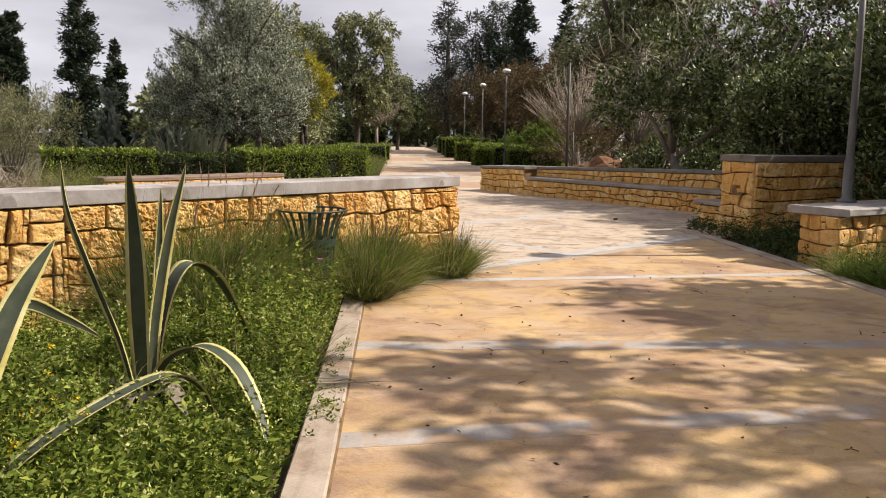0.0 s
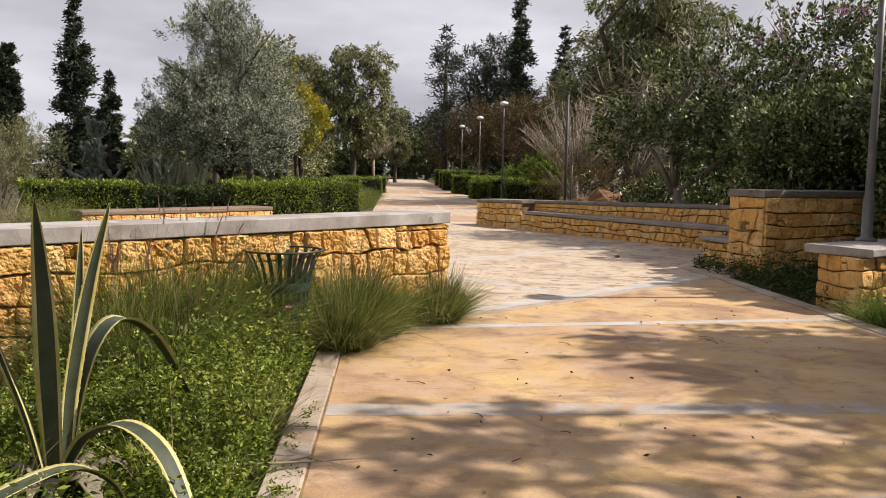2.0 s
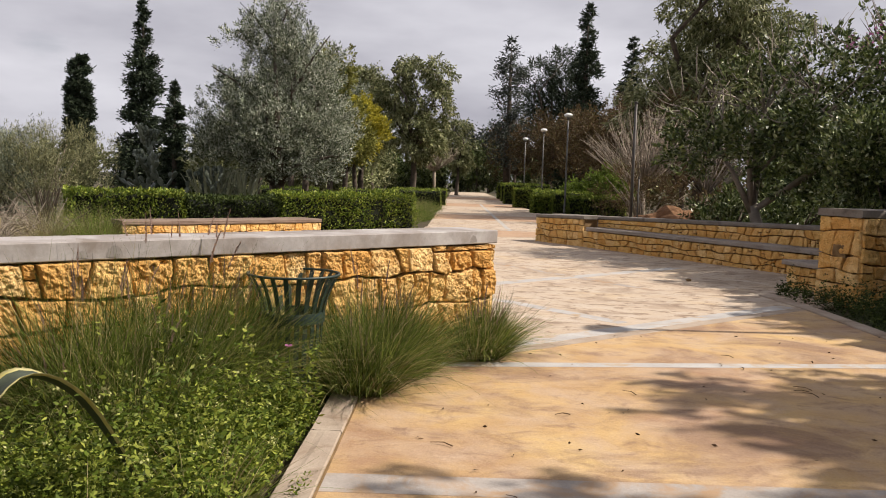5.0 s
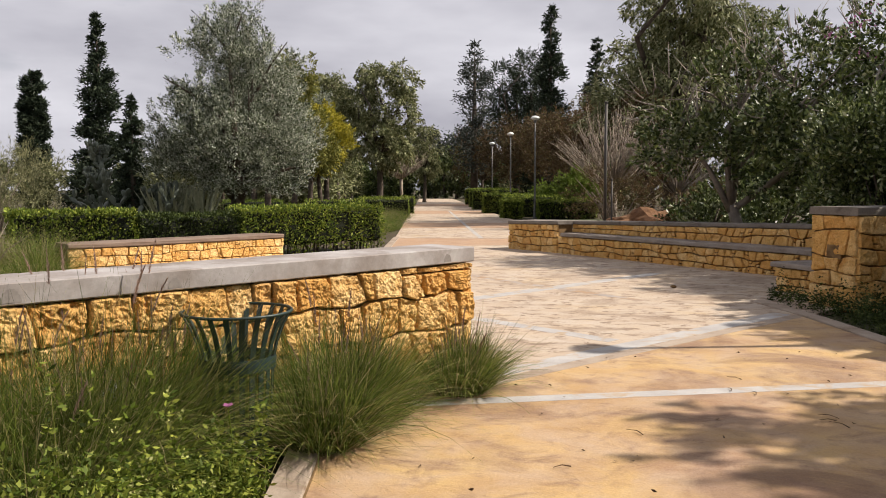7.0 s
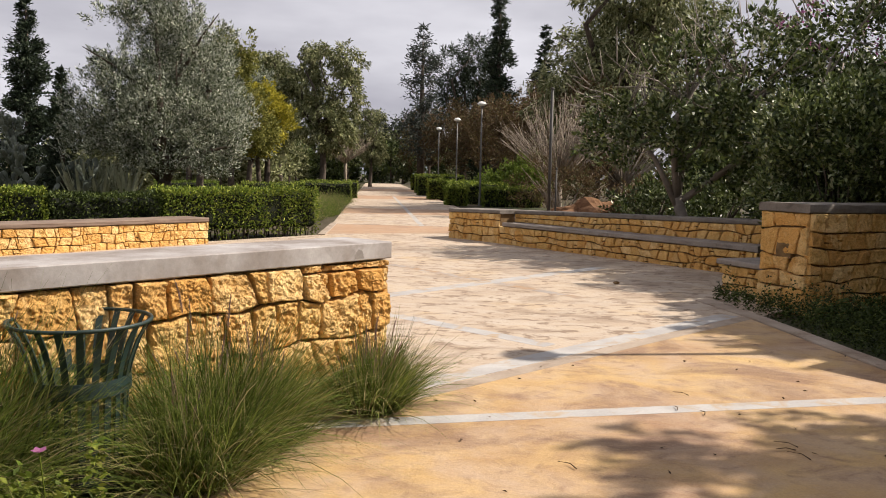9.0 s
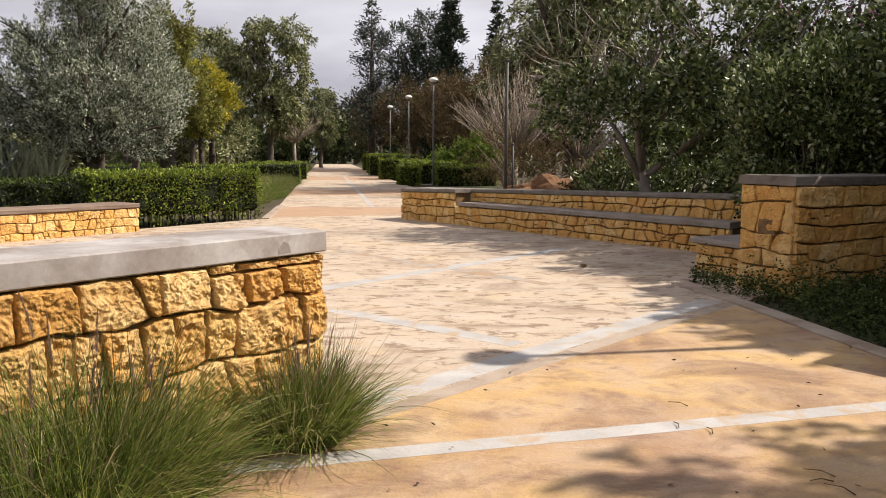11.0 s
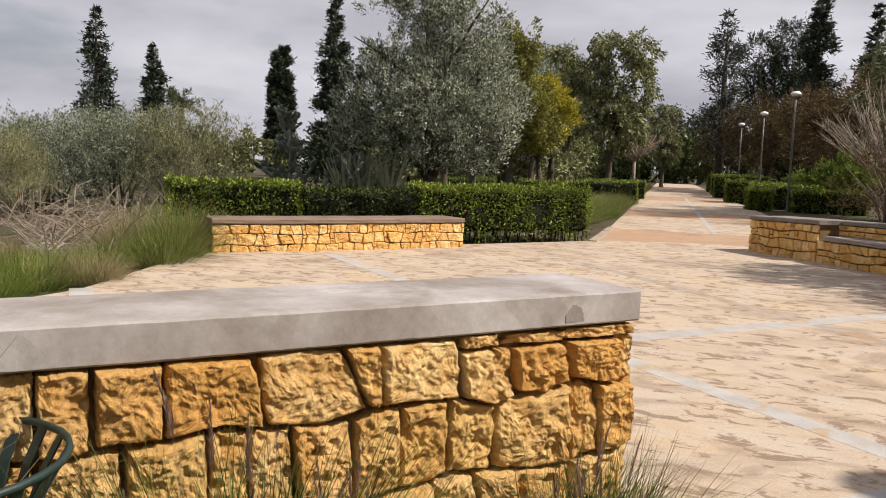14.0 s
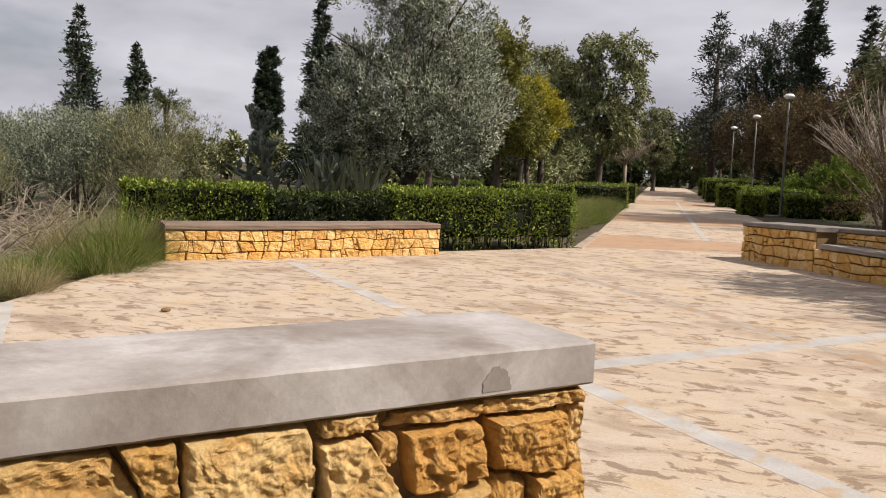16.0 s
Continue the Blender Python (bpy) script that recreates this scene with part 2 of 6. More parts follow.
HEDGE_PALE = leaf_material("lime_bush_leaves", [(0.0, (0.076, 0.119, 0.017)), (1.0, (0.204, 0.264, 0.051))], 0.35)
# Near-black hedge body: the shade between the leaves, put into its colour.
HEDGE_SHADE_CORE = surface("hedge_inner_shade", [(0.3, (0.005, 0.007, 0.003)), (0.7, (0.013, 0.016, 0.007))], 5, 30, 0.95)
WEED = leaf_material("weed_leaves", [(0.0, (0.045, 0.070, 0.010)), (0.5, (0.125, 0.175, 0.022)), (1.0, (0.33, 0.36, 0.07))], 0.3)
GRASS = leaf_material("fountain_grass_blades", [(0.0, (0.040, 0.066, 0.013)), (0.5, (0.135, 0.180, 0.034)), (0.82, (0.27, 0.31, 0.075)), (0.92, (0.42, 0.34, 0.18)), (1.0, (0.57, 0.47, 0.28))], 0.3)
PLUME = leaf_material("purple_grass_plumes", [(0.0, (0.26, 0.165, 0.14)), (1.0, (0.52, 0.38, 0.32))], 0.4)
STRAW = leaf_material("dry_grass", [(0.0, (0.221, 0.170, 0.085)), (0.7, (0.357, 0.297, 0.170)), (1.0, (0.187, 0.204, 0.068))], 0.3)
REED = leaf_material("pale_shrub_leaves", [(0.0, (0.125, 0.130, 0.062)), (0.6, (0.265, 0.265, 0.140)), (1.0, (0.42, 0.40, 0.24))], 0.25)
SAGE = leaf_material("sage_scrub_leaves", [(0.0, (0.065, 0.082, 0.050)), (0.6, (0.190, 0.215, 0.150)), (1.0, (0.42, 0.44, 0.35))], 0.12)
# Darkened leaf green: shade below the olive and by the pier, painted in.
SHADE_TINTED_LEAF = leaf_material("shade_tinted_leaves", [(0.0, (0.020, 0.032, 0.008)), (0.7, (0.060, 0.085, 0.022)), (1.0, (0.13, 0.16, 0.045))], 0.15)
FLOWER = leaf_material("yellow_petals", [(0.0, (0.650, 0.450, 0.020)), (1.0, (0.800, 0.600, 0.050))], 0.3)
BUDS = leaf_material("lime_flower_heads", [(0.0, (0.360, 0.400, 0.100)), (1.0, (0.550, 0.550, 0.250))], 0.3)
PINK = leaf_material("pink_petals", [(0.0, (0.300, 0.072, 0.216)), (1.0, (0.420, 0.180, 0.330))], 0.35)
AGAVE = surface("agave_green", [(0.3, (0.028, 0.038, 0.020)), (0.7, (0.072, 0.084, 0.052))], 7, 30, 0.55, depth=0.003, strength=0.4, spec=0.35)
AGAVE_EDGE = surface("agave_cream_margin", [(0.3, (0.431, 0.362, 0.078)), (0.7, (0.604, 0.552, 0.284))], 6, 30, 0.45, depth=0.002, strength=0.3, spec=0.45)
AGAVE_DRY = surface("agave_dry_leaf", [(0.3, (0.120, 0.098, 0.068)), (0.7, (0.255, 0.217, 0.158))], 6, 30, 0.8)
CACTUS = surface("grey_cactus_pads", [(0.3, (0.045, 0.060, 0.042)), (0.7, (0.160, 0.180, 0.140))], 2.2, 20, 0.45, depth=0.004)
ALOE = surface("pale_aloe_leaf", [(0.3, (0.17, 0.19, 0.11)), (0.7, (0.40, 0.41, 0.28))], 3, 20, 0.6, depth=0.004)
PALM = leaf_material("palm_fronds", [(0.0, (0.060, 0.075, 0.038)), (1.0, (0.128, 0.143, 0.075))], 0.2)
LITTER = leaf_material("fallen_leaves", [(0.0, (0.053, 0.030, 0.017)), (1.0, (0.128, 0.075, 0.041))], 0.1)
PLASTIC = surface("white_plastic", [(0.3, (0.450, 0.450, 0.465)), (0.7, (0.562, 0.562, 0.578))], 8, 30, 0.35, depth=0.004)


# ---- building helpers ----
def mesh_of(name, verts, faces, mats, smooth=False, which=None):
    me = bpy.data.meshes.new(name)
    v = np.asarray(verts, dtype=np.float32)
    if isinstance(faces, np.ndarray):
        n, k = faces.shape
        me.vertices.add(len(v))
        me.vertices.foreach_set("co", v.ravel())
        me.loops.add(n * k)
        me.loops.foreach_set("vertex_index", faces.astype(np.int32).ravel())
        me.polygons.add(n)
        me.polygons.foreach_set("loop_start", np.arange(0, n * k, k, dtype=np.int32))
    else:
        me.from_pydata(v.tolist(), [], faces)
    for m in (mats if isinstance(mats, (list, tuple)) else [mats]):
        me.materials.append(m)
    if which is not None:
        me.polygons.foreach_set("material_index", np.asarray(which, dtype=np.int32))
    if smooth:
        me.polygons.foreach_set("use_smooth", np.ones(len(me.polygons), dtype=bool))
    me.update(calc_edges=True)
    me.validate()
    return me


def part(name, me, parent=None, label="", kind=""):
    ob = new(name, me)
    ob.parent = parent
    return tagged(ob, label, "", "", kind)


def thing(name, label, category, group="", kind="", at=(0, 0, 0)):
    ob = new(name)
    ob.location = at
    return tagged(ob, label, category, group, kind)


def merge(pieces):
    """Joins (verts, faces) lists into one."""
    vs, fs, n = [], [], 0
    for v, f in pieces:
        vs += [tuple(p) for p in v]
        fs += [tuple(i + n for i in q) for q in f]
        n += len(v)
    return vs, fs


def tube(points, radii, sides=7):
    pts = [Vector(p) for p in points]
    vs, fs = [], []
    for i, p in enumerate(pts):
        d = (pts[min(i + 1, len(pts) - 1)] - pts[max(i - 1, 0)]).normalized()
        a = d.orthogonal().normalized() if abs(d.z) < 0.9 else Vector((1, 0, 0))
        a = (a - d * a.dot(d)).normalized()
        b = d.cross(a)
        for k in range(sides):
            t = 2 * math.pi * k / sides
            vs.append(p + radii[i] * (a * math.cos(t) + b * math.sin(t)))
    for i in range(len(pts) - 1):
        for k in range(sides):
            fs.append((i * sides + k, i * sides + (k + 1) % sides, (i + 1) * sides + (k + 1) % sides, (i + 1) * sides + k))
    fs.append(tuple(range(sides))[::-1])
    fs.append(tuple((len(pts) - 1) * sides + k for k in range(sides)))
    return vs, fs


def lathe(profile, sides=20):
    vs, fs = [], []
    for r, z in profile:
        for k in range(sides):
            t = 2 * math.pi * k / sides
            vs.append((r * math.cos(t), r * math.sin(t), z))
    for i in range(len(profile) - 1):
        for k in range(sides):
            fs.append((i * sides + k, i * sides + (k + 1) % sides, (i + 1) * sides + (k + 1) % sides, (i + 1) * sides + k))
    fs.append(tuple(range(sides))[::-1])
    fs.append(tuple((len(profile) - 1) * sides + k for k in range(sides)))
    return vs, fs


def prism(poly, z0, z1):
    """A flat slab over a plan outline, anticlockwise."""
    n = len(poly)
    vs = [(x, y, z0) for x, y in poly] + [(x, y, z1) for x, y in poly]
    fs = [tuple(range(n))[::-1], tuple(range(n, 2 * n))]
    fs += [(i, (i + 1) % n, n + (i + 1) % n, n + i) for i in range(n)]
    return vs, fs


def band(p, q, width, z0, z1):
    """A straight strip in plan, to the left of p -> q."""
    d = Vector((q[0] - p[0], q[1] - p[1])).normalized()
    n = Vector((-d.y, d.x)) * width
    return prism([p, q, (q[0] + n.x, q[1] + n.y), (p[0] + n.x, p[1] + n.y)], z0, z1)


class Line:
    """A polyline in plan; its outer side is to the right of the way along."""

    def __init__(self, pts):
        self.p = [Vector((x, y)) for x, y in pts]
        self.s = [0.0]
        for a, b in zip(self.p, self.p[1:]):
            self.s.append(self.s[-1] + (b - a).length)
        self.length = self.s[-1]

    def at(self, s, out=0.0):
        i = 0
        while i < len(self.p) - 2 and s > self.s[i + 1]:
            i += 1
        d = (self.p[i + 1] - self.p[i]).normalized()
        q = self.p[i] + d * (s - self.s[i])
        return q + Vector((d.y, -d.x)) * out


def slab(line, inner, outer, z0, z1, rng, step=0.25, rough=0.004, s0=0.0, s1=None, soft=0.012):
    """A rounded course swept along a line from the depth inner to outer; z0 and z1 may be functions of the length."""
    s1 = line.length if s1 is None else s1
    n = max(2, int((s1 - s0) / step))
    vs, fs = [], []
    for i in range(n + 1):
        s = s0 + (s1 - s0) * i / n
        a, b = (z(s) if callable(z) else z for z in (z0, z1))
        mid = (inner + outer) / 2
        prof = [(inner, a), (mid, a), (outer - soft, a), (outer, a + soft), (outer, (a + b) / 2), (outer, b - soft), (outer - soft, b),
                (outer - 0.3 * (outer - inner), b), (mid, b), (inner + soft, b), (inner, b - soft)]
        for o, z in prof:
            q = line.at(s, o + rng.uniform(-rough, rough))
            vs.append((q.x, q.y, z + rng.uniform(-rough, rough)))
    k = len(prof)
    for i in range(n):
        for j in range(k):
            fs.append((i * k + j, (i + 1) * k + j, (i + 1) * k + (j + 1) % k, i * k + (j + 1) % k))
    fs.append(tuple(range(k))[::-1])
    fs.append(tuple(n * k + j for j in range(k)))
    return vs, [f[::-1] for f in fs]


def rubble(parent, line, z0, z1, course, width, rng, proud=0.035, fine=True, s0=0.0, s1=None, joint=0.009, wavy=1.0):
    """Irregular coursed stones over the face of a line, each a block of its own with a broken front."""
    s1 = line.length if s1 is None else s1
    top = (lambda s: z1(s)) if callable(z1) else (lambda s: z1)
    heights = []
    mean = top((s0 + s1) / 2) - z0
    while sum(heights) < mean:
        heights.append(rng.uniform(*course))
    scale = mean / sum(heights)
    levels = [0.0]
    for h in heights:
        levels.append(levels[-1] + h * scale / mean)
    waves = [[rng.uniform(-1, 1) for _ in range(int((s1 - s0) / 0.3) + 3)] for _ in levels]

    def level(i, s):
        u = (s - s0) / 0.3
        k = max(0, min(int(u), len(waves[i]) - 2))
        w = waves[i][k] + (waves[i][k + 1] - waves[i][k]) * (u - k)
        f = levels[i] + (0 if i in (0, len(levels) - 1) else 0.2 * course[0] / mean * w * wavy)
        return z0 + f * (top(s) - z0)

    for i in range(len(levels) - 1):
        s, lean0 = s0, 0.0
        while s < s1 - 0.02:
            w = rng.uniform(*width)
            if s1 - (s + w) < width[0] * 0.6:
                w = s1 - s
            e = s + w
            lean1 = 0.0 if e >= s1 - 0.001 else rng.uniform(-0.05, 0.05) * wavy
            cells = [(0.0, 1.0, 0.0, 1.0)]
            r = rng.random()
            if r < 0.12 and level(i + 1, s) - level(i, s) > 0.23:
                k = rng.uniform(0.38, 0.62)
                cells = [(0, 1, 0, k), (0, 1, k, 1)]
            elif r < 0.26:
                k, h = rng.uniform(0.6, 0.75), rng.uniform(0.4, 0.6)
                cells = [(0, k, 0, 1), (k, 1, 0, h), (k, 1, h, 1)]
            for u0, u1, v0, v1 in cells:
                def corner(u, v):
                    lo, hi = level(i, s + u * w), level(i + 1, s + u * w)
                    lean = (lean0 * (1 - u) + lean1 * u) * (v - 0.5) * 2
                    return (min(max(s + u * w + lean, s0), s1), lo + (hi - lo) * v)
                um, vm = (u0 + u1) / 2, (v0 + v1) / 2
                ring = [corner(u0, v0), corner(um, v0), corner(u1, v0), corner(u1, vm), corner(u1, v1), corner(um, v1), corner(u0, v1), corner(u0, vm)]
                stone(parent, line, ring, rng, proud, fine, joint)
            s, lean0 = e, lean1


def stone(parent, line, ring, rng, proud, fine, joint):
    cx, cz = sum(p[0] for p in ring) / 8, sum(p[1] for p in ring) / 8
    hw, hh = max(abs(p[0] - cx) for p in ring), max(abs(p[1] - cz) for p in ring)
    kx, kz = max(0.6, 1 - joint / max(hw, 0.03)), max(0.6, 1 - joint / max(hh, 0.03))
    out = []
    for j, (x, z) in enumerate(ring):
        cut = rng.uniform(0.92, 1.0) if j % 2 == 0 else rng.uniform(0.97, 1.03)
        out.append((cx + (x - cx) * kx * cut, cz + (z - cz) * kz * cut))
    for _ in range(int(fine) + 1):
        dense = []
        for j in range(len(out)):
            a, b = out[j], out[(j + 1) % len(out)]
            dense += [a, ((a[0] + b[0]) / 2 + rng.uniform(-0.003, 0.003), (a[1] + b[1]) / 2 + rng.uniform(-0.003, 0.003))]
        out = dense
    n = len(out)
    face = proud * rng.uniform(0.45, 1.2)
    tip, tilt = rng.uniform(-1, 1) * 0.10, rng.uniform(-1, 1) * 0.10
    seed = rng.uniform(0, 50)
    pitted, facet = rng.choice((0.3, 1.0, 2.2)), rng.uniform(6.5, 14.0)
    rings = [(1.0, -0.07), (1.0, 0.12), (0.975, 0.72), (0.90, 0.95), (0.76, 1.0), (0.6, 1.0), (0.44, 1.0), (0.28, 1.0), (0.13, 1.0)] if fine else [(1.0, -0.07), (1.0, 0.2), (0.9, 0.85), (0.55, 1.0)]
    rough = 1.0 if fine else 0.6
    if fine == 2:
        rings = rings[:3] + [(0.94, 0.88)] + [(0.90 - 0.06 * k, 1.0) for k in range(15)]

    def front(dx, dz, d):
        if d < 0:
            return d
        p = Vector(((cx + dx), seed, cz + dz))
        chip = noise.noise(p * 6.0) * 0.014 + noise.noise(p * 15.0) * 0.013 - 0.014 * max(0.0, noise.noise(p * 30.0 + Vector((9, 0, 0)))) + noise.noise(p * 52.0) * 0.006
        if fine == 2:
            near_by = noise.voronoi(p * facet)[0]
            chip += 0.013 * (near_by[1] - near_by[0]) - 0.010 - 0.022 * max(0.0, noise.noise(p * 27.0 + Vector((0, 4, 7))) - 0.12) * pitted + 0.007 * noise.noise(p * 75.0)
        return face * d + (tip * dx + tilt * dz) + rough * chip * (0.35 + 0.65 * d)

    vs, fs = [], []
    for k, d in rings:
        for x, z in out:
            dx, dz = (x - cx) * k, (z - cz) * k
            q = line.at(cx + dx, front(dx, dz, d))
            vs.append((q.x, q.y, cz + dz))
    q = line.at(cx, front(0, 0, 1.0))
    vs.append((q.x, q.y, cz))
    for r in range(len(rings) - 1):
        for j in range(n):
            fs.append((r * n + j, r * n + (j + 1) % n, (r + 1) * n + (j + 1) % n, (r + 1) * n + j))
    last = (len(rings) - 1) * n
    fs += [(last + j, last + (j + 1) % n, len(vs) - 1) for j in range(n)]
    part("stone", mesh_of("stone", vs, fs, STONE), parent)


# ---- foliage helpers ----
def unit(v):
    return v / np.maximum(np.linalg.norm(v, axis=1, keepdims=True), 1e-6)


def leaf_cloud(pts, ways, length, width, rs, fold=0.25):
    """One pointed leaf at each point, along each way."""
    n = len(pts)
    d = unit(ways)
    side = unit(np.cross(d, rs.normal(size=(n, 3))))
    up = np.cross(side, d)
    ln = length * rs.uniform(0.6, 1.25, (n, 1))
    wd = width * rs.uniform(0.7, 1.25, (n, 1))
    mid = pts + d * ln * 0.45 - up * wd * fold
    v = np.stack([pts, mid + side * wd * 0.5, pts + d * ln, mid - side * wd * 0.5], 1).reshape(-1, 3)
    f = np.arange(4 * n).reshape(n, 4)
    return v, f


def joined(clouds):
    vs, fs, n = [], [], 0
    for v, f in clouds:
        vs.append(v)
        fs.append(f + n)
        n += len(v)
    return np.concatenate(vs), np.concatenate(fs)


def blades(roots, ways, length, width, droop, rs, segs=4):
    """Bending grass blades as tapered strips of segs quads."""
    n = len(roots)
    d = unit(ways)
    side = unit(np.cross(d, np.array([0, 0, 1.0]) + rs.normal(0, 0.25, (n, 3))))
    ln = length * rs.uniform(0.55, 1.15, (n, 1))
    flat = d * np.array([1, 1, 0])
    droop = droop * rs.uniform(0.3, 1.7, (n, 1))
    vs = []
    for i in range(segs + 1):
        t = i / segs
        c = roots + d * ln * t + flat * ln * droop * t * t * 0.6 - np.array([0, 0, 1.0]) * ln * droop * t ** 2.4
        w = width * (1 - t * 0.92)
        vs += [c + side * w / 2, c - side * w / 2]
    v = np.stack(vs, 1)
    k = 2 * (segs + 1)
    q = np.array([[2 * i, 2 * i + 1, 2 * i + 3, 2 * i + 2] for i in range(segs)])
    f = (np.arange(n)[:, None, None] * k + q[None]).reshape(-1, 4)
    return v.reshape(-1, 3), f


def lobes_points(lobes, n, rs, shell=0.55):
    """Clump centres spread over the shells of ellipsoids, with their outward ways."""
    vol = np.array([l[1][0] * l[1][1] + l[1][0] * l[1][2] for l in lobes])
    pick = rs.choice(len(lobes), n, p=vol / vol.sum())
    c = np.array([l[0] for l in lobes])[pick]
    r = np.array([l[1] for l in lobes])[pick]
    d = unit(rs.normal(size=(n, 3)))
    k = shell + (1.08 - shell) * rs.random((n, 1)) ** 0.6
    return c + d * r * k, d


def crown(lobes, clumps, per, clump_r, length, width, rs, shell=0.55, hang=0.0, upward=0.15, gaps=0.1, gap_size=1.1):
    """A crown of leafy sprays with gaps between them."""
    c, out = lobes_points(lobes, clumps, rs, shell)
    keep = np.array([noise.noise((p[0] / gap_size, p[1] / gap_size, p[2] / gap_size)) for p in c]) > -0.35 + gaps
    c, out = c[keep], out[keep]
    n = len(c)
    axis = unit(out * 0.8 + rs.normal(0, 0.45, (n, 3)) + np.array([0, 0, upward * 2.2 - hang * 2.0]))
    reach = clump_r * rs.uniform(0.9, 2.3, (n, 1, 1))
    u = rs.random((n, per, 1))
    off = rs.normal(size=(n, per, 3)) * clump_r * 0.3 * (1.15 - u)
    pts = (c[:, None] + axis[:, None] * reach * (u - 0.3) + off).reshape(-1, 3)
    ways = np.repeat(axis, per, 0) * 0.9 + off.reshape(-1, 3) / clump_r * 1.3 + rs.normal(0, 0.45, (n * per, 3)) - np.array([0, 0, hang * 0.6])
    return leaf_cloud(pts, ways, length, width, rs)


def limbs(base, lobes, trunk_h, trunk_r, rng, lean=(0, 0), forks=2, sides=8, twigs=0):
    """A tapered trunk and a limb to every lobe, with forks."""
    b = Vector(base)
    top = b + Vector((lean[0], lean[1], trunk_h))
    mid = b.lerp(top, 0.5) + Vector((rng.uniform(-0.3, 0.3), rng.uniform(-0.3, 0.3), 0)) * trunk_r * 2
    out = [tube([b - Vector((0, 0, 0.15)), b + Vector((0, 0, trunk_h * 0.08)), mid, top], [trunk_r * 1.5, trunk_r * 1.1, trunk_r * 0.9, trunk_r * 0.75], sides)]
    for c, r in lobes:
        c = Vector(c)
        m = top.lerp(c, 0.5) + Vector((rng.uniform(-1, 1), rng.uniform(-1, 1), rng.uniform(-0.2, 0.6))) * 0.28 * (c - top).length
        out.append(tube([top - Vector((0, 0, trunk_r)), m, c], [trunk_r * 0.55, trunk_r * 0.34, trunk_r * 0.16], 6))
        for _ in range(forks):
            e = c + Vector((rng.uniform(-1, 1) * r[0], rng.uniform(-1, 1) * r[1], rng.uniform(-0.2, 1) * r[2])) * 1.0
            s = m.lerp(c, rng.uniform(0.3, 1))
            out.append(tube([s, s.lerp(e, 0.5) + Vector((0, 0, 0.1)), e], [trunk_r * 0.2, trunk_r * 0.13, trunk_r * 0.05], 5))
    for _ in range(twigs):
        c, r = lobes[rng.randrange(len(lobes))]
        d = Vector((rng.uniform(-1, 1), rng.uniform(-1, 0.6), rng.uniform(-0.5, 1))).normalized()
        s = Vector(c) + Vector((d.x * r[0], d.y * r[1], d.z * r[2])) * rng.uniform(0.6, 0.95)
        e = s + (d + Vector((rng.uniform(-0.6, 0.6), rng.uniform(-0.6, 0.6), rng.uniform(0.1, 0.9)))) * rng.uniform(0.25, 0.6)
        out.append(tube([s, s.lerp(e, 0.5) + Vector((0, 0, -0.05)), e], [0.016, 0.012, 0.004], 4))
    return merge(out)


def tree(name, label, base, trunk_h, trunk_r, lobes, clumps, per, clump_r, length, width, leaf, seed, bark=BARK, shell=0.5, hang=0.0, upward=0.15, group="", forks=2, twigs=0, gaps=0.1, lean=(0, 0)):
    """Lobes are given from the tree's foot."""
    rng, rs = random.Random(seed), np.random.RandomState(seed)
    t = thing(name, label, "tree", group, at=base)
    v, f = limbs((0, 0, 0), lobes, trunk_h, trunk_r, rng, lean, forks, 8, twigs)
    part("trunk", mesh_of("trunk", v, f, bark, True), t)
    v, f = crown(lobes, clumps, per, clump_r, length, width, rs, shell, hang, upward, gaps)
    part("crown", mesh_of("crown", v, f, leaf), t)
    return t


def random_lobes(rng, n, spread, z0, z1, r0, r1):
    out = []
    for i in range(n):
        a, k = rng.uniform(0, 6.283), math.sqrt(rng.random())
        z = z0 + (z1 - z0) * (i + 0.5) / n
        r = rng.uniform(r0, r1)
        out.append(((math.cos(a) * spread * k, math.sin(a) * spread * k, z), (r, r, r * rng.uniform(0.75, 1.05))))
    return out


# ---- ground and paving ----
GROUND_Z = -0.03
n = 60
gv, gf = [], []
axis = [math.copysign(abs(k / n) ** 2.6 * 700, k) for k in range(-n, n + 1)]
for j in axis:
    for i in axis:
        far = math.hypot(i, j)
        gv.append((i, j + 12, GROUND_Z + (0.03 * noise.noise((i * 0.7, j * 0.7, 0)) - 0.03 if far < 60 else -0.03)))
w = len(axis)
gf = [(r * w + c, r * w + c + 1, (r + 1) * w + c + 1, (r + 1) * w + c) for r in range(w - 1) for c in range(w - 1)]
tagged(new("ground", mesh_of("ground", gv, gf, SOIL, True)), "dry brown soil with patches of low green growth", "ground", kind="structure")


def path_left(y):
    return -0.23 - 0.113 * (y - 3.8)


def path_right(y):
    return 4.62 - 0.118 * (y - 8.6)


def paving(name, outline, material, label, top=0.0):
    v, f = prism(outline, -0.12, top)
    return tagged(new(name, mesh_of(name, v, f, material)), label, "paving", kind="structure")


# the seam between walk and square runs on from the stone wall's foot
SEAM_A, SEAM_B = (-0.35, 9.20), (4.05, 13.75)
paving("path", [(path_left(-8), -8), (path_right(-8), -8), (path_right(SEAM_B[1]), SEAM_B[1]), SEAM_A, (path_left(9.0), 9.0)], PATHING, "tan stamped concrete walk with dark scuffs and fallen litter")
paving("plaza", [SEAM_A, SEAM_B, (6.6, 16.6), (6.4, 18.4), (0.6, 26.6), (-3.0, 25.2), (-3.15, 24.75), (-8.15, 17.85), (-7.15, 15.0), (-6.75, 13.9), (-6.9, 9.0), (-6.6, 2.2)], PLAZA, "cream stamped concrete square with worn brown patches")
